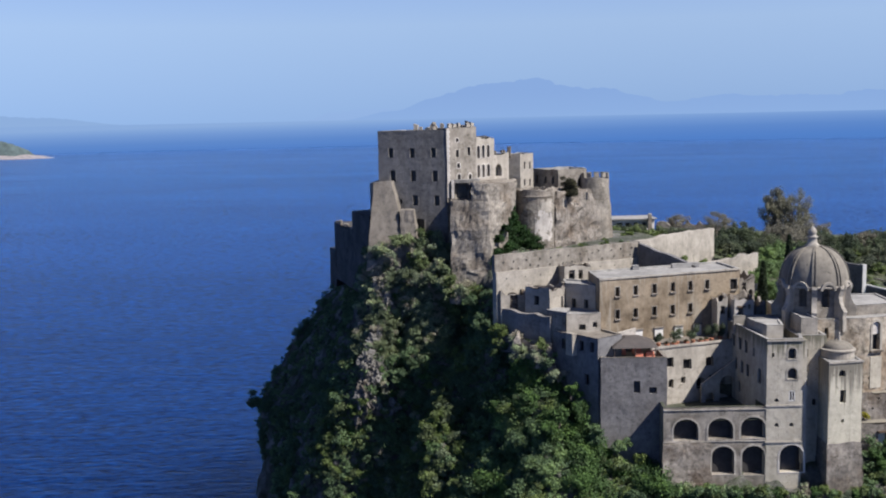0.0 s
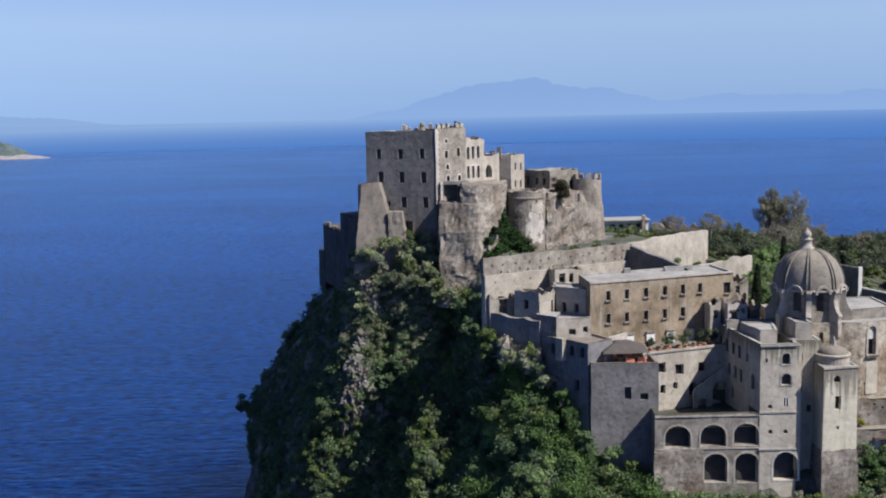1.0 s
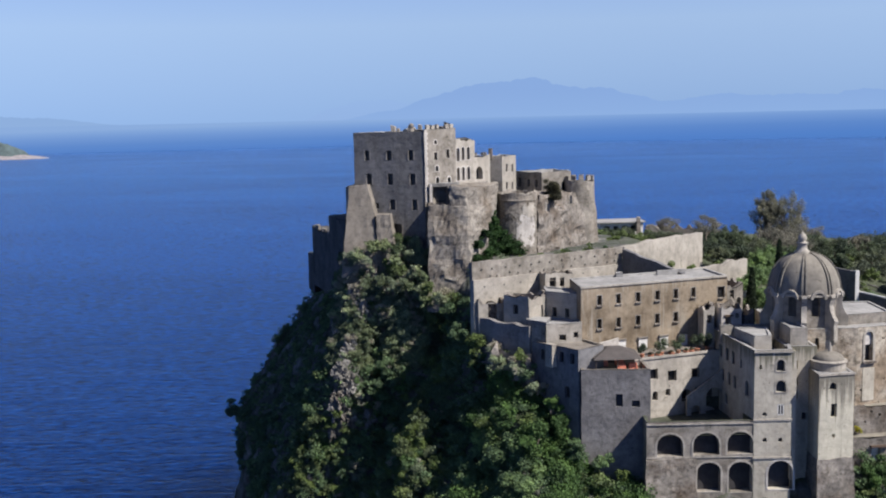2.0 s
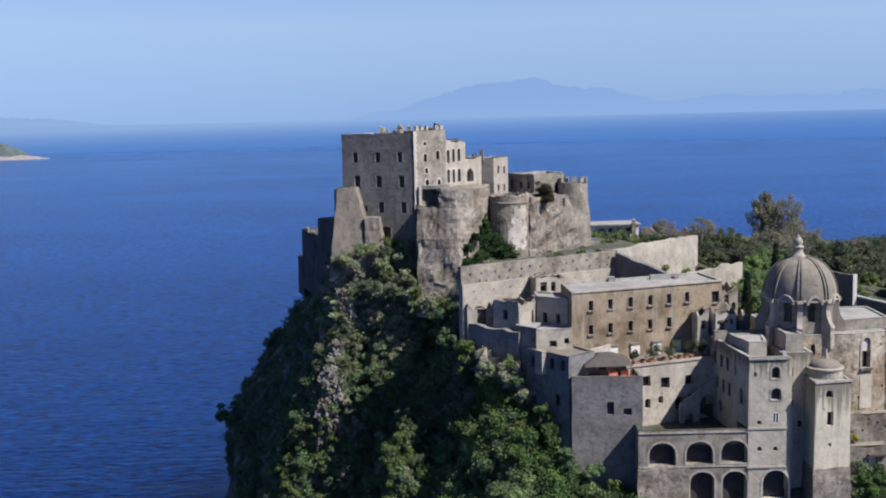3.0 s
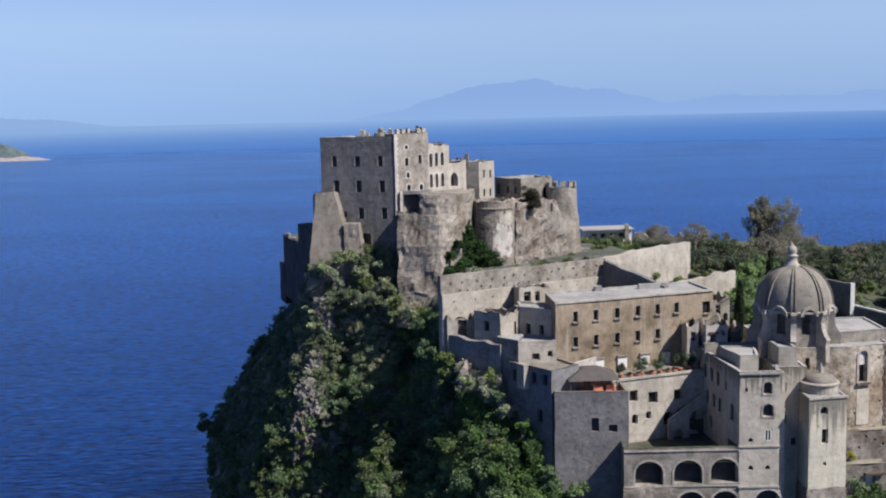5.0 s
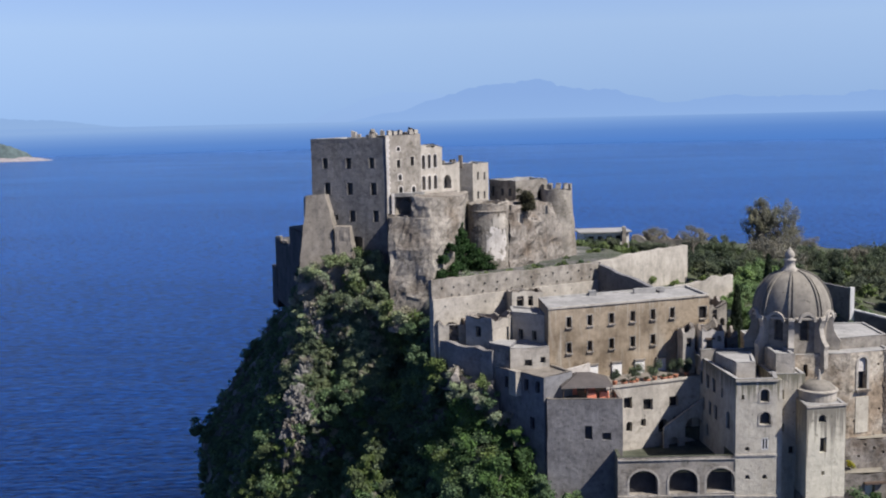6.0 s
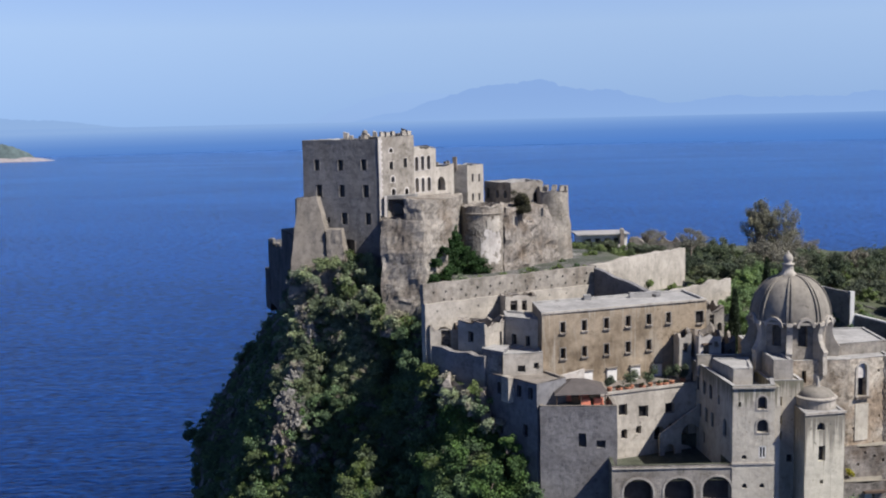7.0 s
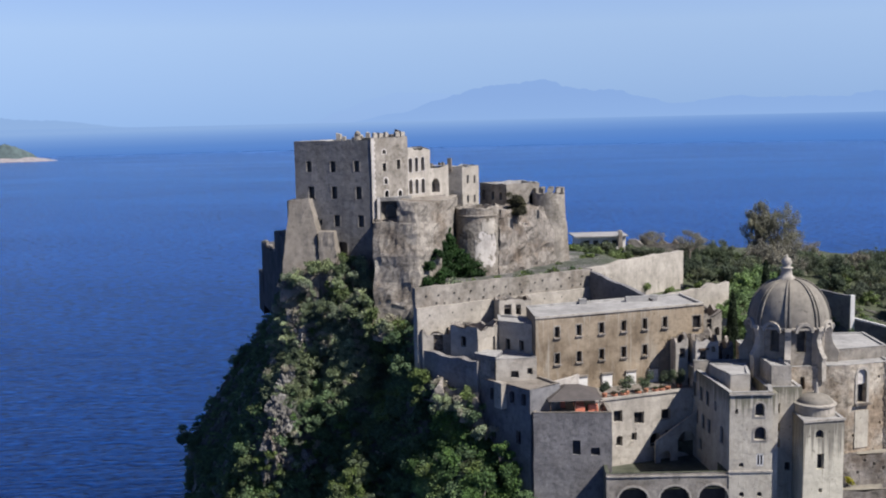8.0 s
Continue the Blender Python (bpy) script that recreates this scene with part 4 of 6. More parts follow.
def keep_porch():
    p = thing("castle_porch", "small stone porch with a dark arched opening", "porch")
    house_body(p, [(1.5, 223.1), (5.2, 223.9), (7.5, 228), (1.5, 224.4)], 96, 102.3, {0: [W(2.15, 98.4, 3.0, 3.3, 0, 1.8)]}, M_GREY, M_ROOF, parapet=0.25, pane=M_STONE)
    arch = bmesh.new()
    outline = opening_outline(2.8, 4.9, 98.5, 100.9, 1.0)
    loft(arch, [[(x, y, z) for x, z in outline] for y in (225.6, 224.9)])
    part("doorway", arch, M_VOID, p, "dark arched doorway")
    jamb = bmesh.new()
    strip(jamb, (1.45, 223.05), (1.95, 223.16), 96, 102.35, 0.12)
    part("quoin", jamb, M_PATCH, p)


keep_porch()


def prism(name, label, category, rings, material, uneven=0.25, sub=3, parent=None):
    """A battered block: rings of corners from the bottom up, cut into rows so that its faces can be uneven."""
    t = parent or thing(name, label, category)
    bm = bmesh.new()
    rows = []
    for lo, hi in zip(rings, rings[1:]):
        k = max(3, int(abs(hi[0][2] - lo[0][2]) / 0.9))
        for j in range(k):
            s = j / k
            rows.append([Vector(a).lerp(Vector(b), s) for a, b in zip(lo, hi)])
    rows.append([Vector(p) for p in rings[-1]])
    fine = []
    sub = max(sub, 7)
    for r in rows:
        n = len(r)
        fine.append([r[i].lerp(r[(i + 1) % n], k / sub) for i in range(n) for k in range(sub)])
    loft(bm, fine)
    wobble(bm, uneven, 0.35)
    wobble(bm, uneven * 0.6, 1.1)
    part("base" if parent else "wall", bm, material, t, label if parent else "")
    return t


prism("buttress", "tall sloping tan stone buttress against the keep", "buttress",
      [[(-16.6, 221.0, 84), (-9.4, 220.2, 84), (-9.0, 226, 84), (-15.6, 228, 84)],
       [(-16.1, 222.0, 89), (-9.4, 221.6, 89), (-9.0, 226, 89), (-15.3, 228, 89)],
       [(-15.3, 224.2, 97), (-9.7, 223.8, 96.6), (-9.3, 226.4, 96.6), (-14.9, 228, 97)],
       [(-14.9, 225.6, 101.9), (-11.2, 225.1, 102.4), (-10.6, 226.8, 102.2), (-14.6, 228, 101.9)]], M_TAN, 0.2)
prism("buttress", "small broken tan stone buttress at the foot of the keep", "buttress",
      [[(-9.8, 221.2, 84), (-5.8, 220.8, 84), (-5.4, 225, 84), (-9.4, 225, 84)],
       [(-9.5, 221.8, 91), (-6.2, 221.4, 91), (-5.8, 225, 91), (-9.0, 225, 91)],
       [(-9.3, 222.8, 96.4), (-6.5, 222.6, 96.2), (-6.2, 225, 96.2), (-8.8, 225, 96.4)]], M_TAN, 0.35)
prism("bastion", "rough grey stone bastion below the castle", "bastion",
      [[(0.6, 213.6, 78), (9.0, 211.6, 78), (11.6, 219, 78), (12, 230, 78), (0.8, 227, 78)],
       [(1.0, 215.2, 90), (9.2, 213.6, 90), (12.8, 220, 90), (13, 231, 90), (1.0, 228, 90)],
       [(1.3, 216.6, 98.3), (8.4, 215.4, 98.3), (13.9, 222.5, 98.0), (14, 233, 98.0), (1.3, 228, 98.3)]], M_RUIN, 0.55, 12)
bastion = bpy.data.objects["bastion"]
merlons(bastion, (1.5, 216.9), (5.0, 216.3), 98.2, 3, 0.7, 0.6, M_RUBBLE, (1,))
prism("curtain_wall", "ragged cream curtain wall under the loggia", "wall",
      [[(5.3, 216.2, 94), (8.7, 215.3, 94), (13.8, 222.2, 94), (16, 240, 94), (6, 232, 94)],
       [(5.4, 217.0, 102.2), (8.7, 216.2, 102.0), (15.1, 226, 101.5), (16, 240, 101.2), (6, 232, 101.9)]], M_RUIN, 0.5, 14)


def middle_block():
    m = thing("castle_house", "square pale stone house inside the castle walls", "castle")
    house_body(m, [(13.9, 242.6), (17.1, 241.4), (20.5, 247.4), (17, 251)], 92, 107.0,
               {1: [W(2.2, 103.5, 0.8, 1.6), W(5.0, 103.3, 0.8, 1.6), W(2.2, 99.6, 0.8, 1.5), W(5.0, 99.5, 0.8, 1.5)]}, M_PALE, M_ROOF, ragged=0.5, parapet=0.4)
    g = thing("castle_hall", "roofless cream stone hall with shaded windows", "castle")
    house_body(g, [(20.8, 251.5), (25.9, 244.4), (32.8, 247.4), (30, 256)], 94, 103.2,
               {0: [W(1.2, 99.6, 1.0, 2.0), W(4.4, 99.8, 0.9, 1.6, 1.0), W(6.9, 99.8, 0.9, 1.6, 1.0)], 1: [W(2.2, 98.6, 0.8, 2.0, 1.0), W(6.0, 97.6, 1.6, 3.4, 1.0, 1.2)]},
               M_CREAM, M_ROOF, ragged=0.5, parapet=0.5)


middle_block()


def round_tower(label, cx, cy, profile, material, battle=0, belt=()):
    t = thing("round_tower", label, "tower")
    bm = bmesh.new()
    n = 36
    rows = []
    for (z0, r0), (z1, r1) in zip(profile, profile[1:]):
        k = max(2, int((z1 - z0) / 1.2))
        rows += [ring(cx, cy, r0 + (r1 - r0) * j / k, z0 + (z1 - z0) * j / k, n) for j in range(k)]
    top_z, top_r = profile[-1][0], profile[-1][1]
    rows += [ring(cx, cy, top_r, top_z, n), ring(cx, cy, top_r - 0.75, top_z, n), ring(cx, cy, top_r - 0.75, top_z - 1.3, n)]
    loft(bm, rows)
    for v in bm.verts:
        if v.co.z > top_z - 0.01:
            v.co.z += broken(v.co.x, v.co.y, 0.8)
    wobble(bm, 0.28, 0.4)
    part("wall", bm, material, t, smooth=False)
    for z, r in belt:
        b = bmesh.new()
        loft(b, [ring(cx, cy, r, z, n), ring(cx, cy, r + 0.12, z + 0.1, n), ring(cx, cy, r + 0.12, z + 0.3, n), ring(cx, cy, r, z + 0.4, n)])
        part("belt", b, material, t)
    for i in range(battle):
        a0 = 2 * math.pi * i / battle
        b = bmesh.new()
        top_z, r = profile[-1]
        q = [(cx + rr * math.cos(a), cy + rr * math.sin(a)) for a, rr in ((a0, r), (a0 + 3.6 / battle, r), (a0 + 3.6 / battle, r - 0.5), (a0, r - 0.5))]
        loft(b, [[(x, y, top_z - 0.2) for x, y in q], [(x, y, top_z + 0.75) for x, y in q]])
        part("merlon", b, material, t)
    return t


squat = round_tower("squat round stone tower with a pale weathered patch", 19.7, 232.8, [(80, 4.9), (85, 4.7), (89, 4.3), (91, 4.25), (98.0, 4.15), (99.9, 4.2)], M_RUIN, 0, [(97.9, 4.15)])
plaster_patch(squat, 19.7, 232.8, 4.2, -98, -38, 88.6, 95.2, M_PATCH, 2.0)
plaster_patch(squat, 19.7, 232.8, 4.2, -80, -30, 94.6, 97.6, M_PALE, 5.0)
round_tower("slim round corner tower with broken battlements", 34.6, 247.5, [(80, 4.4), (90, 4.0), (96, 3.5), (101.3, 3.3)], M_CREAM, 11)
prism("curtain_wall", "crumbling brown curtain wall between the round towers", "wall",
      [[(23.5, 229.8, 80), (35.5, 243.2, 80), (34, 248, 80), (22, 236, 80)],
       [(24.0, 230.6, 94), (35.2, 244, 94), (33, 248, 94), (22, 236, 94)],
       [(24.3, 231.6, 99.5), (33.5, 244.4, 98.6), (32, 248, 98.6), (22, 236, 99.5)]], M_RUBBLE, 0.8, 18)


prism("curtain_wall", "shaded link wall between bastion and round tower", "wall",
      [[(11.5, 227.5, 80), (17.5, 233.0, 80), (17, 238, 80), (10, 234, 80)],
       [(12.0, 228.2, 92), (17.5, 234.0, 92), (17, 238, 92), (10, 234, 92)],
       [(12.5, 229.4, 98.8), (17.5, 235.0, 98.4), (17, 239, 98.4), (10, 234, 98.8)]], M_RUIN, 0.4, 6)


def slit(x, y, z, w, h):
    t = thing("arrow_slit", "dark narrow window slit in the curtain wall", "window")
    # the slit's shade is a near-black block set into the wall
    bm = bmesh.new()
    strip(bm, (x - w / 2, y), (x + w / 2, y + 0.9 * w), z, z + h, 0.5, 1.2)
    part("opening", bm, M_VOID, t)
    bm = bmesh.new()
    strip(bm, (x - w / 2 - 0.25, y - 0.2), (x - w / 2, y), z - 0.2, z + h + 0.2, 0.55, 1.0)
    part("jamb", bm, M_PALE, t)


slit(25.9, 233.2, 95.2, 0.7, 1.9)
slit(29.0, 237.2, 93.6, 0.7, 2.2)
slit(31.6, 241.2, 96.4, 0.6, 1.6)


def outwork():
    o = thing("outwork", "dark shaded outer wall on the cliff edge", "wall")
    house_body(o, [(-27.6, 266), (-19.2, 240), (-15.2, 229.5), (-13, 241), (-20, 270)], 76, 90.4, {0: [W(14, 84, 0.8, 1.4)]}, M_SHADE_STONE, M_SHADE_STONE, ragged=1.2)
    house_body(o, [(-21.5, 247), (-16.4, 232), (-13, 242), (-18, 250)], 88, 94.6, {}, M_SHADE_STONE, M_SHADE_STONE, ragged=0.8)
    house_body(o, [(-16.0, 230.5), (-14.4, 226.6), (-12, 236), (-14, 240)], 88, 101.9, {}, M_TAN, M_SHADE_STONE, ragged=0.6)
    house_body(o, [(-29.6, 272), (-27.4, 265), (-25, 270), (-27, 275)], 74, 83.2, {}, M_SHADE_STONE, M_SHADE_STONE, ragged=0.3)
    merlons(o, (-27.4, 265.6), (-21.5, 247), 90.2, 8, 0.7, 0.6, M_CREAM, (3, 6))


outwork()


# ---- retaining walls under the castle ----
big_wall = thick_wall("retaining_wall", "long high cream stone retaining wall with putlog holes", (9.2, 195.6), (39.4, 216.4), 86.7, 86.3, 76, 1.1, M_PALE, ragged=0.1)
thick_wall("retaining_wall", "", (9.0, 195.95), (39.2, 216.75), 89.9, 89.5, 86.0, 0.9, M_CREAM, parent=big_wall, ragged=0.2)
wall_way = Vector((30.2, 20.8)).normalized()
for row, (z, first, gap, count) in enumerate(((88.3, 2.0, 2.7, 13), (87.0, 3.2, 2.6, 13), (85.2, 2.4, 3.9, 8))):
    for i in range(count):
        p = Vector((9.1, 195.7)) + wall_way * (first + gap * i + 1.3 * noise.noise(Vector((i * 1.7, row + 0.4, 0))))
        if row < 2:
            p += Vector((-0.12, 0.28))
        # shade of the hole as a small near-black block
        hole = bmesh.new()
        zz = z + 0.35 * noise.noise(Vector((i * 2.3, row * 5.1, 1)))
        strip(hole, p - wall_way * 0.11, p + wall_way * 0.11, zz, zz + 0.24, 0.2, 0.1)
        part("putlog_hole", hole, M_VOID, big_wall)
thick_wall("retaining_wall", "pale far stretch of the retaining wall", (39.4, 216.6), (60.6, 240.6), 89.6, 89.5, 78, 1.5, M_PALE, ragged=0.35)
thick_wall("retaining_wall", "shaded spur wall sloping down behind the convent", (38.9, 215.8), (47.6, 203.2), 89.2, 86.2, 78, 0.9, M_SHADE_GREY, ragged=0.2)


# ---- convent, houses and terraces ----
def convent():
    c = thing("convent", "long ochre plastered convent with two rows of small windows", "building")
    cols = [3.6, 7.3, 11.2, 15.05, 18.8, 22.4]
    holes = [W(u, 82.75, 0.85, 1.7) for u in cols] + [W(u, 78.6, 0.85, 1.7) for u in cols[:5]] + [W(28.2, 82.2, 1.5, 2.0, 0, 0.4)]
    panes = house_body(c, [(27.3, 189.1), (55.0, 199.2), (53.4, 209.2), (26.6, 199.5)], 70, 86.1, {0: holes}, M_BROWN, M_ROOF, parapet=0.25, rim=0.5)
    d = Vector((23.7, 8.6)).normalized()
    for (u, z, *_), pane in zip(holes, panes):
        p = Vector((27.3, 189.1)) + d * u
        s = bmesh.new()
        strip(s, p - d * 0.62, p + d * 0.62, z - 0.2, z - 0.02, 0.28)
        part("sill", s, M_RUBBLE, pane)
    for hole in holes:
        surround(c, (27.3, 189.1), (55.0, 199.2), hole, 0.15, 0.03, M_CREAM)
    for u, w in ((7.7, 1.7), (12.0, 1.7), (16.2, 1.7), (20.2, 1.6)):
        p = Vector((27.3, 189.1)) + d * u
        s = bmesh.new()
        strip(s, p - d * w / 2, p + d * w / 2, 74.2, 76.3, 0.3)
        dr = part("door", s, M_WHITE, c, "white painted terrace door surround")
        s = bmesh.new()
        strip(s, p - d * (w / 2 + 0.1), p + d * (w / 2 + 0.1), 76.3, 76.5, 0.5)
        part("lintel", s, M_TAN, dr)
    e = bmesh.new()
    strip(e, (27.2, 189.05), (55.0, 199.15), 85.9, 86.2, 0.16)
    part("cornice", e, M_PALE, c)
    for x, y, w in ((45.0, 203.5, 3.6), (47.4, 204.4, 2.4), (36.0, 202.0, 1.2)):
        s = bmesh.new()
        box(s, x - w / 2, x + w / 2, y - 0.5, y + 0.5, 85.8, 86.7)
        wobble(s, 0.2, 0.7)
        part("roof_vent", s, M_ROOF, c)


convent()


def convent_end():
    r = thing("ruined_house", "broken cream stone houses beside the convent", "ruin")
    house_body(r, [(55.1, 200.0), (58.4, 201.3), (58.0, 209), (54.4, 208.6)], 74, 84.6, {0: [W(1.2, 81.6, 0.9, 1.7), W(2.7, 80.4, 0.9, 1.4, 1.0)]}, M_CREAM, M_RUBBLE, ragged=1.7, parapet=1.6, step=1.0)
    house_body(r, [(49.3, 193.1), (51.3, 193.4), (51.6, 197.6), (49.2, 196.8)], 72, 81.8, {0: [W(1.1, 78.6, 0.9, 1.5)]}, M_PALE, M_RUBBLE, ragged=1.3, parapet=2.2, step=0.8)
    house_body(r, [(52.1, 191.8), (55.8, 192.5), (56.3, 198.5), (52.1, 198.0)], 72, 82.0, {0: [W(1.3, 77.4, 1.1, 2.6), W(3.0, 79.6, 0.7, 0.9)], 1: [W(3.0, 79.6, 0.8, 0.9)]}, M_PATCH, M_RUBBLE, ragged=2.2, parapet=2.6, step=0.7)
    house_body(r, [(56.6, 193.8), (58.6, 194.6), (58.6, 200), (56.8, 200)], 72, 80.4, {0: [W(1.0, 77.6, 0.7, 1.1)]}, M_GREY, M_RUBBLE, ragged=1.8, parapet=1.6, step=0.7)
    lintel = bmesh.new()
    strip(lintel, (52.6, 191.86), (54.2, 192.16), 80.0, 80.3, 0.2)
    part("lintel", lintel, M_WOOD, r)


convent_end()
thick_wall("garden_wall", "cream garden wall rising behind the convent roof", (51.4, 208.0), (63.5, 216.6), 85.9, 86.9, 79, 0.8, M_PALE, ragged=0.7, step=0.8)


def lower_houses():
    h = thing("terrace_house", "pale ruined house against the retaining wall", "house")
    house_body(h, [(10.0, 195.2), (15.0, 196.9), (13.6, 201), (8.8, 199)], 76, 83.6, {0: [W(2.6, 79.6, 1.6, 3.0)]}, M_PALE, M_RUBBLE, ragged=2.0, parapet=3.0, uneven=0.3, step=0.8)
    g = thing("terrace_house", "small house with one dark and one sunlit wall", "house")
    house_body(g, [(14.4, 194.6), (18.6, 191.4), (22.4, 196.4), (16.4, 200)], 75, 84.4, {0: [W(2.4, 81.0, 1.0, 1.7)], 1: [W(4.3, 79.6, 0.6, 2.6)]}, M_PALE, M_RUBBLE, ragged=1.2, parapet=1.6, uneven=0.22, step=0.8)
    f = thing("terrace_house", "cream house with a flat roof in a shaded yard", "house")
    house_body(f, [(22.0, 195.6), (27.0, 192.0), (27.0, 199), (22, 201)], 75, 84.6, {0: [W(1.6, 80.0, 0.9, 1.8), W(4.2, 80.0, 0.9, 1.8)]}, M_PALE, M_ROOF, ragged=0.2, parapet=0.3)
    k = thing("terrace_house", "ruined upper house with an open window", "house")
    house_body(k, [(22.4, 200.4), (27.6, 202.2), (26.8, 206), (21.6, 204)], 80, 87.0, {0: [W(1.5, 84.3, 1.2, 1.8), W(3.3, 84.3, 0.9, 1.7)]}, M_PALE, M_RUBBLE, ragged=0.7, parapet=1.2, uneven=0.2, step=0.8)
    s = thing("terrace_house", "low lit cottage with two square windows", "house")
    house_body(s, [(21.2, 187.4), (27.4, 188.4), (27.2, 194), (20.8, 194)], 72, 80.2, {0: [W(2.9, 77.2, 1.2, 1.1), W(5.2, 77.6, 0.8, 1.0)]}, M_PALE, M_ROOF, ragged=0.25, parapet=0.2)
    w = thing("terrace_house", "low shaded annex on the terrace edge", "house")
    house_body(w, [(18.0, 190.6), (21.2, 187.6), (22.4, 192), (18.6, 194)], 72, 80.6, {}, M_SHADE_GREY, M_ROOF, ragged=0.3)
    thick_wall("terrace_wall", "shaded grey terrace wall on the cliff", (9.0, 196.2), (18.4, 188.8), 80.3, 79.6, 72, 1.2, M_STONE, ragged=0.9)
    ledge = thing("terrace_wall", "rubble terrace with overgrown edge", "wall", kind="structure")
    lb = bmesh.new()
    wall_face(lb, (18.2, 189.6), (21.0, 187.2), 66, 80)
    wobble(lb, 0.3)
    part("wall", lb, M_RUBBLE, ledge)


lower_houses()


def corner_house():
    h = thing("corner_house", "plain grey house with a shaded side and flat terrace", "house")
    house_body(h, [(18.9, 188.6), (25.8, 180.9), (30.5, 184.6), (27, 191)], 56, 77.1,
               {0: [W(2.6, 74.2, 1.1, 1.8), W(6.6, 74.4, 1.0, 1.8), W(9.0, 74.4, 1.0, 1.8), W(2.6, 67.9, 1.1, 2.0), W(7.8, 68.5, 1.1, 1.9)]}, M_SHADE_GREY, M_TAN, ragged=0.15, parapet=0.3)
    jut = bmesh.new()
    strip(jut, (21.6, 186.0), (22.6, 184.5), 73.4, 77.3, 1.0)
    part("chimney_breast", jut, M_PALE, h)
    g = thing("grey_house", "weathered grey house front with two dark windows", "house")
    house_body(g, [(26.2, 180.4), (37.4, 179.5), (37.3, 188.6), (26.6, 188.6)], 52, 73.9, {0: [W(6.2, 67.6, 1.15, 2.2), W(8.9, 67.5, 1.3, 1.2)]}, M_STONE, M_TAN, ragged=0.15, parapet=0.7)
    t = thing("terrace_canopy", "grey canvas canopy over a restaurant terrace", "canopy")
    roof = bmesh.new()
    loft(roof, [[(28.4, 181.4, 75.1), (36.5, 182.2, 75.0), (36.3, 187.6, 75.4), (28.2, 187.6, 75.4)],
                [(28.5, 181.5, 75.25), (36.4, 182.3, 75.15), (36.2, 187.5, 75.55), (28.3, 187.5, 75.55)],
                [(31.2, 184.6, 76.6), (33.4, 184.8, 76.6), (33.4, 185.4, 76.7), (31.2, 185.4, 76.7)]])
    part("roof", roof, M_CANOPY, t)
    for x, y in ((28.8, 181.8), (32.4, 182.1), (36.1, 182.6), (28.6, 187.2), (36.0, 187.2)):
        p = bmesh.new()
        bmesh.ops.create_cone(p, cap_ends=True, segments=8, radius1=0.08, radius2=0.08, depth=2.2, matrix=Matrix.Translation((x, y, 74.2)))
        part("post", p, M_WOOD, t)
    for i, (x, y) in enumerate(((33.2, 183.0), (35.2, 183.4), (30.6, 185.6), (33.4, 186.2))):
        tb = thing("table", "terrace table with a bright orange cloth", "table", "tables under the canopy")
        b = bmesh.new()
        loft(b, [[(x - 0.75, y - 0.5, 73.2), (x + 0.75, y - 0.5, 73.2), (x + 0.75, y + 0.5, 73.2), (x - 0.75, y + 0.5, 73.2)],
                 [(x - 0.65, y - 0.45, 74.1), (x + 0.65, y - 0.45, 74.1), (x + 0.65, y + 0.45, 74.1), (x - 0.65, y + 0.45, 74.1)]])
        part("tablecloth", b, M_RED, tb)
        b = bmesh.new()
        bmesh.ops.create_cone(b, cap_ends=True, segments=8, radius1=0.3, radius2=0.08, depth=0.5, matrix=Matrix.Translation((x, y, 73.3)))
        part("foot", b, M_WOOD, tb)


corner_house()
thick_wall("terrace_wall", "low white parapet of the canopy terrace", (28.4, 187.4), (34.0, 190.4), 76.2, 76.9, 72.5, 0.4, M_PATCH, ragged=0.1, uneven=0.04)


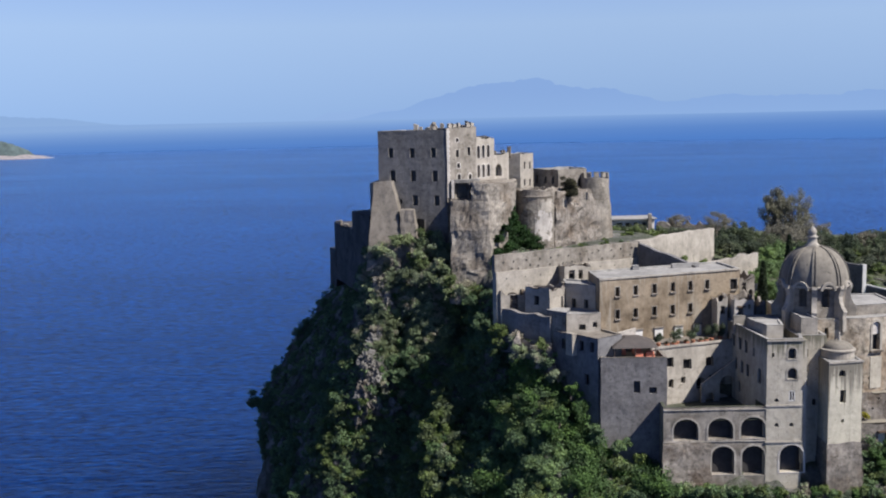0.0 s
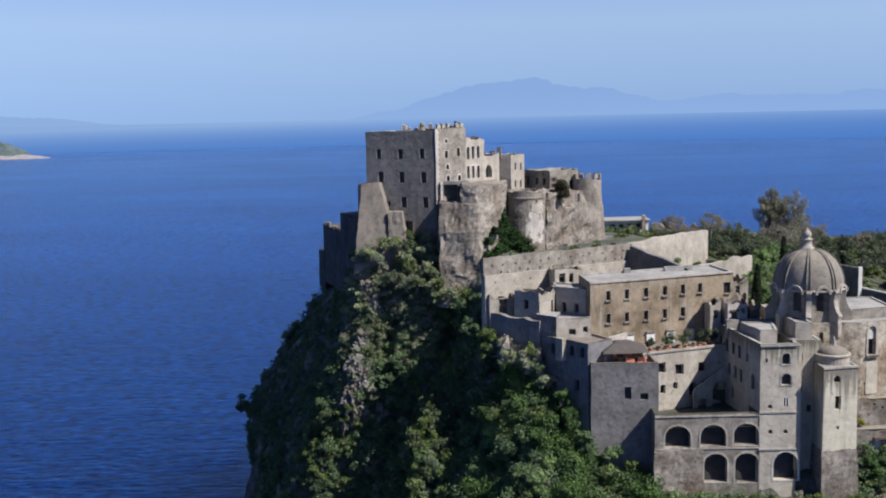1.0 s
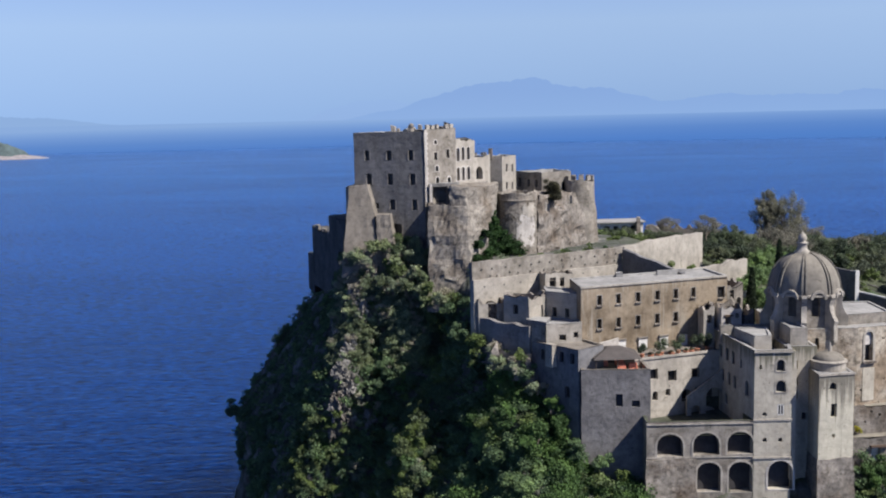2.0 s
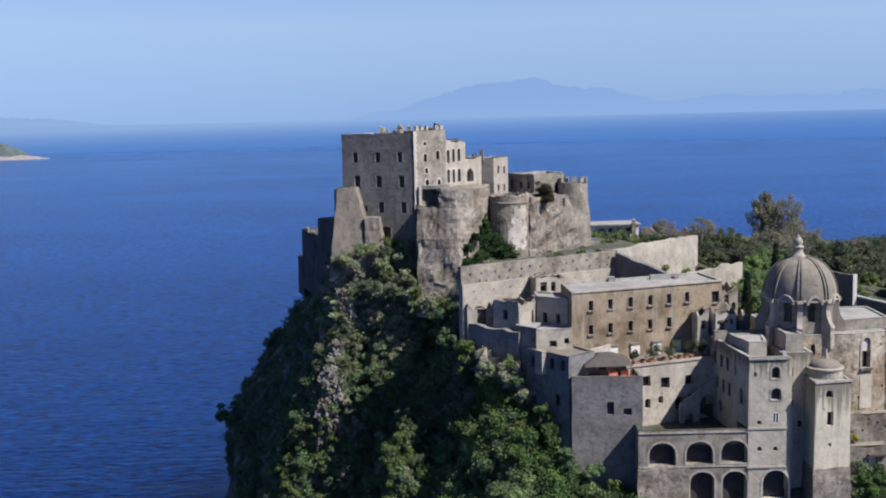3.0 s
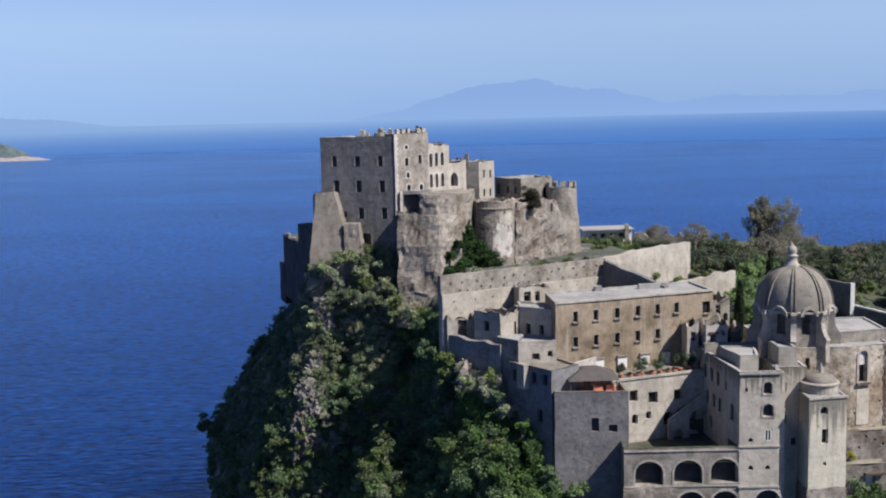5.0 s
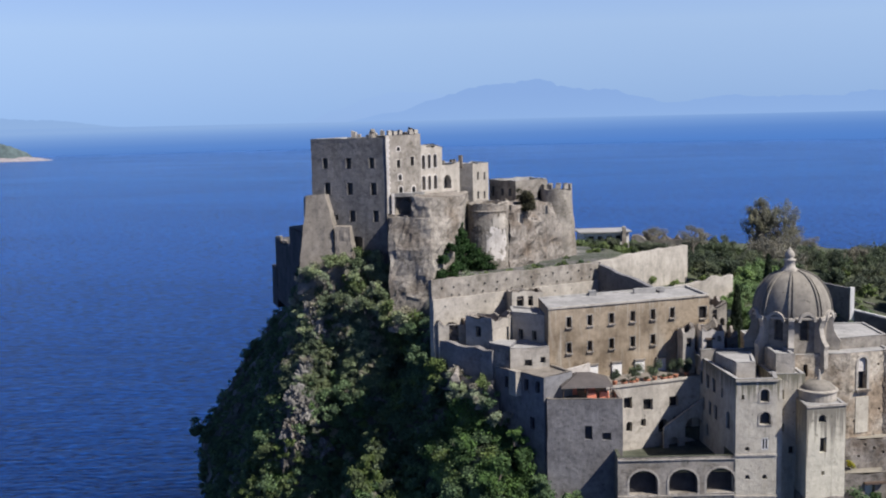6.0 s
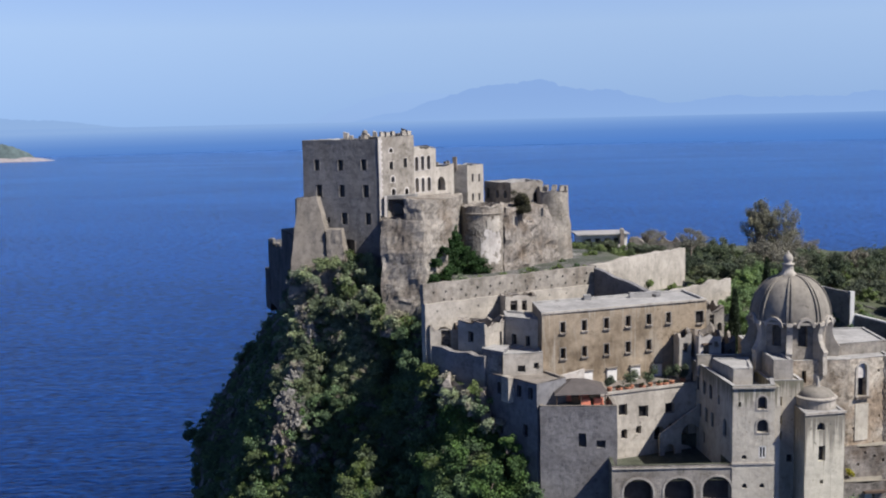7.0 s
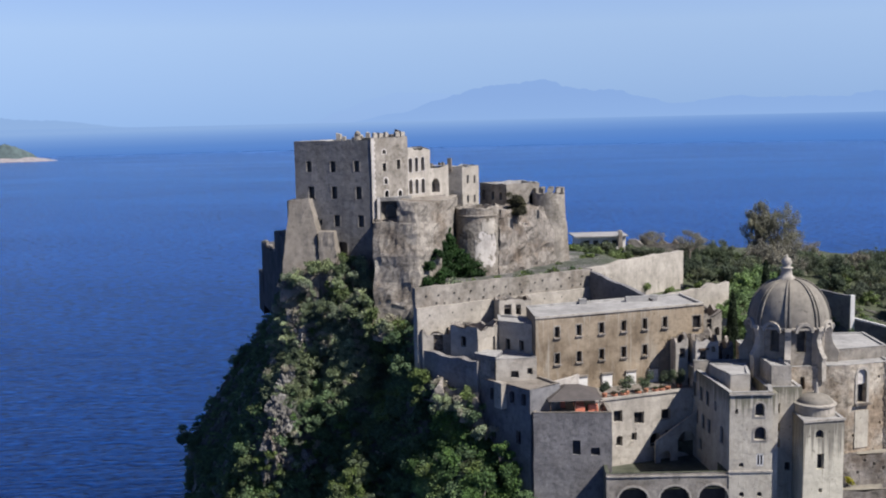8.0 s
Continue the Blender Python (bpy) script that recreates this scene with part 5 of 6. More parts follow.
def court():
    c = thing("court_building", "pale plastered court front below the convent terrace", "building")
    holes = [W(4.0, 70.5, 1.5, 1.8), W(7.6, 69.8, 1.7, 1.9), W(6.7, 67.3, 0.9, 1.2), W(4.2, 66.8, 1.1, 1.6, 0.8), W(12.3, 69.9, 1.6, 1.7), W(12.6, 67.0, 0.9, 1.2),
             W(10.4, 66.1, 1.8, 2.0, 1.0, 1.4), W(14.4, 66.1, 2.4, 2.8, 1.0, 1.4)]
    house_body(c, [(35.6, 184.8), (53.0, 191.5), (50.5, 198.5), (33, 192)], 60, 74.4, {0: holes}, M_PALE, M_TAN, parapet=0.2, rim=0.3)
    s = bmesh.new()
    strip(s, (35.6, 184.8), (50.5, 190.5), 74.1, 74.5, 0.2)
    part("coping", s, M_PALE, c)
    st = thing("stair", "stone stair with a sloping parapet in the shaded court", "stair")
    d = Vector((17.4, 6.7)).normalized()
    n = Vector((d.y, -d.x))
    for i in range(14):
        p = Vector((35.6, 184.8)) + d * (10.0 + i * 0.48)
        b = bmesh.new()
        q = [p, p + d * 0.49, p + d * 0.49 + n * 1.1, p + n * 1.1]
        loft(b, [[(v.x, v.y, 65.8 + i * 0.26) for v in q[::-1]], [(v.x, v.y, 66.1 + i * 0.26) for v in q[::-1]]])
        part("step", b, M_PALE, st)
    # sloping parapet on a wide and a small arch
    way = [(9.6, 63.8), (10.5, 63.8)] + [(11.4 - 0.9 * math.cos(math.pi * k / 8), 64.6 + 0.9 * math.sin(math.pi * k / 8)) for k in range(9)] + [(12.3, 63.8), (13.5, 63.8)]
    way += [(15.1 - 1.6 * math.cos(math.pi * k / 10), 66.6 + 1.6 * math.sin(math.pi * k / 10)) for k in range(11)] + [(16.7, 63.8), (17.3, 63.8), (17.3, 71.3), (9.6, 67.2)]
    par = bmesh.new()
    face = par.faces.new([par.verts.new((*(Vector((35.6, 184.8)) + d * u + n * 1.1), z)) for u, z in way])
    solid = bmesh.ops.extrude_face_region(par, geom=[face])
    bmesh.ops.translate(par, verts=[v for v in solid["geom"] if isinstance(v, bmesh.types.BMVert)], vec=(n.x * 0.3, n.y * 0.3, 0))
    bmesh.ops.recalc_face_normals(par, faces=par.faces[:])
    part("parapet", par, M_PALE, st)
    pots = [(37.4, 187.0, 0.95), (40.9, 188.0, 1.5), (44.0, 189.2, 1.5), (47.6, 190.4, 1.7), (49.6, 191.6, 1.2)]
    for x, y, r in pots:
        pot = thing("potted_shrub", "round dark shrub in a terracotta pot on the terrace", "plant", "pots along the terrace")
        b = bmesh.new()
        bmesh.ops.create_cone(b, cap_ends=True, segments=12, radius1=0.3, radius2=0.45, depth=0.6, matrix=Matrix.Translation((x, y, 74.5)))
        part("pot", b, M_POT, pot)
        v, f = leaf_cloud(np.array([[x, y, 74.9 + 0.6 * r], [x + 0.35 * r, y + 0.1, 75.0 + 0.9 * r], [x - 0.3 * r, y, 74.9 + 0.4 * r]]), [0.85 * r, 0.65 * r, 0.7 * r], [700, 460, 460], 0.09, rng, 1.1)
        numpy_ob("foliage", v, f, L_PINE, pot)
    for i, (x, y) in enumerate([(38.8, 186.6), (40.2, 187.1), (42.6, 188.0), (45.4, 189.1), (46.4, 189.5)]):
        tub = thing("planter", "low terracotta tub of dry herbs on the terrace edge", "planter", "tubs along the terrace edge")
        b = bmesh.new()
        bmesh.ops.create_cone(b, cap_ends=True, segments=14, radius1=0.42, radius2=0.55, depth=0.55, matrix=Matrix.Translation((x, y, 74.47)))
        part("tub", b, M_POT, tub)
        v, f = leaf_cloud(np.array([[x, y, 74.9]]), [0.5], [260], 0.07, rng, 0.7)
        numpy_ob("foliage", v, f, (L_RUST, L_DUSK)[i % 2], tub)


court()


# ---- church ----
def arcade():
    a = thing("arcade", "two-storey cream stone arcade with dark round arches", "building")
    holes = [W(3.8, 60.4, 4.2, 3.7, 0.85, 1.3), W(9.65, 60.5, 4.2, 3.7, 0.85, 1.3), W(15.1, 60.6, 4.1, 3.7, 0.85, 1.3),
             W(10.1, 54.4, 3.8, 4.9, 0.8, 1.3), W(15.2, 54.2, 3.8, 5.1, 0.8, 1.3)]
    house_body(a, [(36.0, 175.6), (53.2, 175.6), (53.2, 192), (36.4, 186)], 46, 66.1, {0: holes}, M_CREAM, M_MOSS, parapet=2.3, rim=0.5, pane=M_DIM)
    for hole in holes:
        surround(a, (36.0, 175.6), (53.2, 175.6), hole, 0.3, 0.06, M_PALE)
    for z, u0, u1 in ((60.2, 0.0, 17.2), (65.7, 0.0, 17.2)):
        s = bmesh.new()
        strip(s, (36.0 + u0, 175.55), (36.0 + u1, 175.55), z - 0.1, z + 0.1, 0.1)
        part("string_course", s, M_PALE, a)
    prism("arcade_base", "battered rubble stone base under the arcade", "wall",
          [[(35.0, 172.8, 48), (44.0, 173.4, 48), (44.0, 177, 48), (35.6, 177, 48)],
           [(35.9, 174.9, 60.0), (43.9, 175.2, 60.0), (43.9, 177, 60.0), (36.2, 177, 60.0)]], M_RUBBLE, 0.3, 5, a)


arcade()


def church():
    c = thing("church", "domed cream stone baroque church with flat terraces", "church")
    front_holes = [W(4.2, 74.1, 1.3, 1.9, 1.0), W(4.3, 70.7, 1.6, 1.9, 1.0), W(4.3, 66.9, 1.0, 1.8, 0, 0.25), W(1.7, 66.8, 0.7, 0.65, 1.0, 0.4),
                   W(1.8, 62.5, 0.7, 0.7, 1.0, 0.4), W(4.3, 62.5, 0.7, 0.7, 1.0, 0.4), W(4.4, 54.6, 4.0, 4.8, 1.0, 1.3), W(1.0, 74.5, 0.4, 0.7)]
    side = [W(u, 69.3, 1.3, 2.1, 0, 0.22) for u in (12.4, 9.8, 6.9)] + [W(u, 73.3, 1.4, 2.1, 0, 0.22) for u in (11.6, 8.8, 5.8, 2.8)] + [W(17.6, 69.3, 1.5, 2.6, 1.0, 0.3), W(15.0, 73.4, 0.8, 1.4, 0, 0.22), W(4.5, 65.6, 1.4, 2.0, 1.0, 0.3), W(8.6, 65.6, 1.4, 2.0, 1.0, 0.3)]
    house_body(c, [(53.2, 175.5), (59.2, 175.5), (60.5, 181), (61, 196), (51.0, 196)], 48, 77.5, {0: front_holes, 4: side}, M_CHURCH, M_ROOF, parapet=1.7, rim=0.6, uneven=0.03)
    surround(c, (53.2, 175.5), (59.2, 175.5), front_holes[6], 0.34, 0.06, M_PATCH)
    for z, o in ((66.15, 0.1), (59.9, 0.12), (77.3, 0.2)):
        s = bmesh.new()
        strip(s, (53.1, 175.45), (59.3, 175.45), z - 0.14, z + 0.14, o)
        part("string_course", s, M_PALE, c)
    for u, z, w, h in ((4.2, 74.1, 1.3, 1.9), (4.3, 70.7, 1.6, 1.9)):
        f = bmesh.new()
        p = [(53.2 + u + x, zz) for x, zz in opening_outline(-w / 2, w / 2, z, z + h, 1.0)]
        q = [(53.2 + u + x, zz) for x, zz in opening_outline(-w / 2 - 0.28, w / 2 + 0.28, z - 0.2, z + h + 0.28, 1.0)]
        loops = [[f.verts.new((x, y, zz)) for x, zz in line] for y, line in ((175.56, q), (175.43, q), (175.43, p), (175.56, p))]
        for a, b in zip(loops, loops[1:]):
            for i in range(len(a)):
                k = (i + 1) % len(a)
                f.faces.new((a[i], a[k], b[k], b[i]))
        bmesh.ops.recalc_face_normals(f, faces=f.faces[:])
        part("window_surround", f, M_PALE, c)
    f = bmesh.new()
    for x0, x1, z0, z1 in ((57.0, 57.14, 66.9, 68.7), (57.86, 58.0, 66.9, 68.7), (57.43, 57.57, 66.9, 68.7), (57.0, 58.0, 66.9, 67.05), (57.0, 58.0, 68.55, 68.7)):
        box(f, x0, x1, 175.5, 175.7, z0, z1)
    part("window_frame", f, M_WHITE, c, "white painted window frame")
    # low parapets and raised walls on the terrace roof
    for corners, z, mat, sunk in (([(54.4, 179.8), (57.2, 179.8), (58.6, 187.0), (53.0, 187.0)], 79.1, M_PALE, 0.12), ([(60.2, 179.6), (63.0, 179.7), (63.0, 186), (60.2, 186)], 80.3, M_PALE, 0.3),
                                  ([(51.4, 189.5), (61.0, 189.5), (61.0, 190.2), (51.3, 190.2)], 79.0, M_PALE, 0.0)):
        house_body(c, corners, 75.6, z, {}, mat, M_ROOF, ragged=0.2, parapet=sunk)
    # recess between tower and turret
    house_body(c, [(59.2, 178.6), (64.2, 178.6), (64.2, 186), (59.2, 186)], 48, 77.4,
               {0: [W(1.6, 73.6, 0.6, 1.4), W(1.6, 68.6, 0.8, 1.2), W(3.1, 65.2, 0.8, 1.2), W(1.6, 70.9, 0.7, 1.2)]}, M_CHURCH, M_ROOF, parapet=0.2)
    pl = bmesh.new()
    strip(pl, (59.3, 177.2), (60.1, 177.2), 56, 77.2, 1.2, 1.5)
    part("pilaster", pl, M_CHURCH, c)
    # nave and apse block
    house_body(c, [(61.0, 182.4), (72.4, 182.9), (79.4, 185.2), (80.5, 202), (61, 202)], 50, 79.4,
               {0: [W(4.6, 76.0, 0.7, 1.8)], 1: [W(2.3, 73.6, 1.6, 5.0, 1.0, 0.8), W(5.6, 70.0, 0.35, 0.4), W(4.6, 66.0, 0.35, 0.4), W(0.9, 68.5, 0.35, 0.4), W(5.2, 77.0, 0.35, 0.4), W(3.6, 63.0, 0.35, 0.4)]}, M_NAVE, M_ROOF, ragged=0.2, parapet=0.2)
    house_body(c, [(71.8, 186.5), (80.2, 188.6), (80.6, 199), (72, 199)], 78, 80.9, {}, M_CREAM, M_ROOF, parapet=0.15)
    f = bmesh.new()
    strip(f, (73.4, 183.23), (75.8, 184.02), 73.2, 73.55, 0.5)
    part("window_sill", f, M_RUBBLE, c)
    f = bmesh.new()
    strip(f, (73.5, 183.26), (75.7, 183.98), 66.8, 72.4, 0.12)
    part("blind_niche", f, M_CHURCH, c)
    f = bmesh.new()
    strip(f, (73.85, 183.38), (75.35, 183.87), 76.3, 78.4, -0.3, 0.6)
    part("window_panel", f, M_PATCH, c, "pale infill in the head of the window")
    surround(c, (72.4, 182.9), (79.4, 185.2), W(2.3, 73.6, 1.6, 5.0, 1.0, 0.8), 0.4, 0.12, M_PALE)
    q = bmesh.new()
    for i in range(26):
        w = 0.5 + 0.25 * (i % 2)
        box(q, 79.0 - w, 79.45, 184.75, 184.75 + 0.6, 58 + i * 0.82, 58.7 + i * 0.82)
    wobble(q, 0.12, 0.8)
    part("quoin", q, M_RUBBLE, c)
    return c


church()


def church_turret():
    t = thing("church_turret", "pale square turret with a rounded cap", "tower")
    house_body(t, [(62.9, 173.5), (68.9, 174.7), (69.0, 183), (63.0, 183)], 59.8, 73.8, {0: [W(2.4, 71.3, 1.2, 1.15, 1.0, 0.5), W(2.6, 66.8, 1.05, 2.2), W(2.7, 63.4, 0.5, 0.6)]}, M_TURRET, M_ROOF, parapet=0.1)
    lip = bmesh.new()
    strip(lip, (62.8, 173.46), (69.05, 174.71), 73.6, 73.92, 0.16)
    part("cornice", lip, M_PALE, t)
    prism("turret_base", "rubble stone base under the pale turret", "wall",
          [[(62.7, 172.6, 48), (69.6, 174.0, 48), (69.8, 183, 48), (62.7, 183, 48)], [(62.9, 173.4, 60.0), (69.0, 174.6, 60.0), (69.1, 183, 60), (63, 183, 60)]], M_RUBBLE, 0.25, 5, t)
    drum = bmesh.new()
    cx, cy = 66.0, 178.4
    loft(drum, [ring(cx, cy, 2.75, z, 28) for z in (69.0, 71.5, 73.5, 75.0)])
    part("drum", drum, M_PALE, t)
    lip = bmesh.new()
    loft(lip, [ring(cx, cy, 2.75, 74.9, 28), ring(cx, cy, 2.95, 75.05, 28), ring(cx, cy, 2.95, 75.2, 28), ring(cx, cy, 2.5, 75.35, 28)])
    part("cornice", lip, M_PALE, t)
    cap = bmesh.new()
    loft(cap, [ring(cx, cy, 2.5 * math.cos(a), 75.25 + 1.3 * math.sin(a), 28) for a in [radians(d) for d in (0, 15, 30, 45, 60, 75, 86)]])
    part("cap", cap, M_DOME, t, smooth=True)
    fin = bmesh.new()
    bmesh.ops.create_cone(fin, cap_ends=True, segments=10, radius1=0.35, radius2=0.12, depth=1.6, matrix=Matrix.Translation((cx + 0.2, cy, 77.2)))
    part("finial", fin, M_PALE, t)


church_turret()


def church_dome():
    """Eight-sided drum with scrolled buttresses, a ribbed dome and a lantern."""
    d = thing("church_dome", "large grey ribbed dome on a pale windowed drum", "dome")
    cx, cy, r = 65.3, 188.6, 5.85
    turn = radians(27)
    corners = [(cx + 5.3 * math.cos(turn + i * math.pi / 4), cy + 5.3 * math.sin(turn + i * math.pi / 4)) for i in range(8)]
    holes = {i: [W((Vector(corners[(i + 1) % 8]) - Vector(corners[i])).length / 2, 81.2, 1.4, 3.4, 1.0, 0.6)] for i in range(8)}
    house_body(d, corners, 77, 85.3, holes, M_CREAM, M_ROOF, uneven=0.05, pane=M_SHADE_STONE)
    n = 64
    shell = bmesh.new()
    rows = []
    for k in range(19):
        a = radians(k * 5.0)
        rows.append(ring(cx, cy, max(0.35, r * math.cos(a) ** 0.84), 84.7 + 6.8 * math.sin(a), n))
    loft(shell, rows)
    part("dome", shell, M_DOME, d, smooth=True)
    eave = bmesh.new()
    loft(eave, [ring(cx, cy, 5.5, 84.5, n), ring(cx, cy, 6.1, 84.65, n), ring(cx, cy, 6.1, 84.9, n), ring(cx, cy, 5.7, 85.05, n)])
    part("cornice", eave, M_PALE, d)
    for i in range(8):
        for side in (-0.055, 0.055):
            a = turn + i * math.pi / 4 + side
            rib = bmesh.new()
            rings = []
            for k in range(18):
                b = radians(k * 5.0)
                rr, z = max(0.3, (r + 0.02) * math.cos(b) ** 0.84), 84.7 + 6.82 * math.sin(b)
                w = 0.17 * (0.35 + 0.65 * math.cos(b))
                o = Vector((math.cos(a), math.sin(a)))
                s = Vector((-o.y, o.x))
                out = 0.2
                rings.append([(cx + o.x * q + s.x * e, cy + o.y * q + s.y * e, z + dz) for q, e, dz in ((rr - 0.1, -w, 0), (rr + out, -w, 0.08), (rr + out, w, 0.08), (rr - 0.1, w, 0))])
            loft(rib, rings)
            part("rib", rib, M_DOME, d)
        # pier with a scroll at each corner
        a = turn + i * math.pi / 4
        o = Vector((math.cos(a), math.sin(a)))
        s = Vector((-o.y, o.x)) * 0.42
        pier = bmesh.new()
        prof = [(77.2, 7.2), (80.0, 7.1), (80.6, 7.3), (81.4, 6.7), (82.2, 6.3), (83.2, 6.1), (84.0, 6.3), (84.5, 6.55), (84.9, 6.4)]
        rings = [[(cx + o.x * 5.0 - s.x, cy + o.y * 5.0 - s.y, z), (cx + o.x * q - s.x, cy + o.y * q - s.y, z),
                  (cx + o.x * q + s.x, cy + o.y * q + s.y, z), (cx + o.x * 5.0 + s.x, cy + o.y * 5.0 + s.y, z)] for z, q in prof]
        loft(pier, rings)
        part("buttress", pier, M_PALE, d)
        # arched hood over each window
        am = a + math.pi / 8
        o = Vector((math.cos(am), math.sin(am)))
        t = Vector((-o.y, o.x))
        hood = bmesh.new()
        rings = []
        for k in range(13):
            b = math.pi * k / 12
            e, z = math.cos(b), math.sin(b)
            rings.append([(cx + o.x * q + t.x * e * w, cy + o.y * q + t.y * e * w, 84.3 + z * w * 1.05) for q, w in ((4.7, 1.0), (6.15, 1.0), (6.15, 1.42), (4.7, 1.42))])
        vs = [[hood.verts.new(p) for p in rr] for rr in rings]
        for lo, hi in zip(vs, vs[1:]):
            for k in range(4):
                hood.faces.new((lo[k], lo[(k + 1) % 4], hi[(k + 1) % 4], hi[k]))
        part("window_hood", hood, M_PALE, d)
    lan = bmesh.new()
    prof = [(1.4, 90.7), (1.3, 91.6), (0.9, 91.9), (0.75, 92.9), (0.95, 93.0), (0.95, 93.15), (0.5, 93.3), (0.7, 93.6), (0.75, 94.0), (0.5, 94.5), (0.2, 94.75), (0.08, 95.1)]
    loft(lan, [ring(cx - 0.45, cy, q, z, 20) for q, z in prof])
    part("lantern", lan, M_PALE, d, "pale stone lantern with a ball finial", smooth=True)


church_dome()


# ---- upper terraces, far houses ----
thick_wall("garden_wall", "tall shaded garden wall with a white coping", (79.6, 229.0), (85.6, 218.6), 84.0, 83.4, 70, 0.6, M_SHADE_GREY, ragged=0.05)
thick_wall("garden_wall", "white end pier of the garden wall", (85.6, 218.4), (86.4, 218.5), 83.6, 83.6, 72, 0.8, M_WHITE, ragged=0.02)
thick_wall("garden_wall", "low shaded garden wall sloping down the terrace", (86.3, 218.6), (99.0, 204.0), 79.2, 77.0, 66, 0.6, M_SHADE_GREY, ragged=0.05)
thick_wall("garden_wall", "white coping along the low garden wall", (86.35, 218.75), (99.05, 204.15), 79.45, 77.25, 76.8, 0.5, M_WHITE, ragged=0.03, uneven=0.02)
thick_wall("terrace_wall", "brown stone terrace wall beside the church", (80.0, 186.0), (112, 190.0), 66.0, 66.5, 50, 1.2, M_RUBBLE, ragged=0.5)
thick_wall("terrace_wall", "pale wall of the upper church terrace", (80.6, 190.0), (112, 194.0), 79.5, 79.0, 60, 1.2, M_CREAM, ragged=0.4)


def garden_shed():
    s = thing("church_terrace", "stepped stone terraces with a pale door beside the church", "terrace")
    house_body(s, [(69.4, 182.0), (92, 184.5), (92, 190), (69.4, 188)], 48, 66.4, {0: [W(4.5, 63.2, 0.4, 0.4), W(7.0, 64.4, 0.4, 0.4), W(9.5, 62.4, 0.5, 0.6), W(3.0, 61.8, 0.45, 0.5), W(5.6, 65.0, 0.4, 0.35), W(8.4, 63.6, 0.35, 0.5), W(11.2, 64.6, 0.5, 0.5)]}, M_RUBBLE, M_SOIL, ragged=0.9)
    house_body(s, [(69.8, 180.2), (92, 182.0), (92, 185), (69.8, 184)], 48, 61.6, {0: [W(5.2, 56.6, 1.5, 2.9)]}, M_RUBBLE, M_SOIL, ragged=0.6, pane=M_WHITE)
    b = bmesh.new()
    strip(b, (74.0, 180.5), (77.2, 180.8), 59.7, 60.0, 0.6)
    part("lintel", b, M_WOOD, s)
    b = bmesh.new()
    loft(b, [[(77.0, 181.2, 61.0), (77.6, 181.2, 61.0), (81.5, 182.0, 57.5), (80.9, 182.0, 57.5)], [(77.0, 181.2, 62.2), (77.6, 181.2, 62.2), (81.5, 182.0, 58.7), (80.9, 182.0, 58.7)]])
    part("stair_wall", b, M_RUBBLE, s)


garden_shed()


def far_house():
    f = thing("far_house", "low white house with a flat grey roof among trees", "house")
    house_body(f, [(46.6, 297.5), (58.5, 299), (58, 307), (46, 306)], 80, 86.2, {0: [W(2 + i * 2.4, 83.6, 1.5, 1.7) for i in range(4)]}, M_WHITE, M_ROOF, parapet=0.3)
    r = bmesh.new()
    loft(r, [[(45.4, 296.2, z), (59.0, 297.6, z), (58.8, 307.4, z), (45.0, 306.6, z)] for z in (86.2, 86.45)])
    part("roof_slab", r, M_ROOF, f)
    g = thing("ruined_columns", "broken pale stone piers of a ruin on the hill", "ruin")
    for x, h in ((57.0, 87.8), (59.6, 85.4), (61.4, 84.6), (63.4, 86.0), (65.2, 85.2), (67.0, 84.4)):
        b = bmesh.new()
        loft(b, [[(x - 0.6, 297, 79), (x + 0.6, 297, 79), (x + 0.6, 298.2, 79), (x - 0.6, 298.2, 79)],
                 [(x - 0.5, 297, h), (x + 0.4, 297, h - 0.3), (x + 0.4, 298, h), (x - 0.5, 298, h)]])
        wobble(b, 0.2, 0.8)
        part("pier", b, M_CREAM, g)
    house_body(g, [(58.4, 291), (72.0, 288), (72.4, 293), (58.4, 296)], 78, 85.6, {0: [W(3.0, 82.6, 1.0, 1.6), W(7.2, 82.4, 1.2, 1.8, 1.0), W(11.0, 82.4, 1.0, 1.5)]}, M_CREAM, M_RUBBLE, ragged=2.2, parapet=1.5, step=0.8)


far_house()


# ---- trees ----
def limb(bm, a, b, r0, r1):
    a, b = Vector(a), Vector(b)
    d = (b - a).normalized()
    s = d.orthogonal().normalized()
    t = d.cross(s)
    rows = [[tuple(p + (s * math.cos(k * math.pi / 3) + t * math.sin(k * math.pi / 3)) * r) for k in range(6)] for p, r in ((a, r0), (a.lerp(b, 0.5), (r0 + r1) / 2), (b, r1))]
    loft(bm, rows)


def tree(name, label, at, high, wide, material, leaf=0.2, leaves=4000, clumps=14, flat=0.8, stem=0.35, seed=0, puff=1.0):
    """Tapered trunk with limbs, and a crown of many leaves in clumps."""
    g = np.random.default_rng(seed)
    t = thing(name, label, "tree")
    bm = bmesh.new()
    x, y, z = at
    fork = Vector((x, y, z + high * stem))
    limb(bm, at, fork, high * 0.035, high * 0.024)
    cs, rs = [], []
    for i in range(clumps):
        a, s = g.uniform(0, 2 * math.pi), g.uniform(0.15, 1.0)
        c = Vector((x + wide * 0.5 * s * math.cos(a), y + wide * 0.5 * s * math.sin(a), z + high * g.uniform(stem + 0.08, 0.93)))
        c.z = min(c.z, z + high * (1.0 - 0.35 * s * s))
        cs.append(tuple(c))
        rs.append(puff * wide * g.uniform(0.1, 0.22))
        if i % 2 == 0:
            limb(bm, fork, c, high * 0.016, high * 0.004)
    part("trunk", bm, M_BARK, t)
    v, f = leaf_cloud(np.array(cs), rs, [leaves // clumps] * clumps, leaf, g, flat)
    numpy_ob("crown", v, f, material, t)
    return t


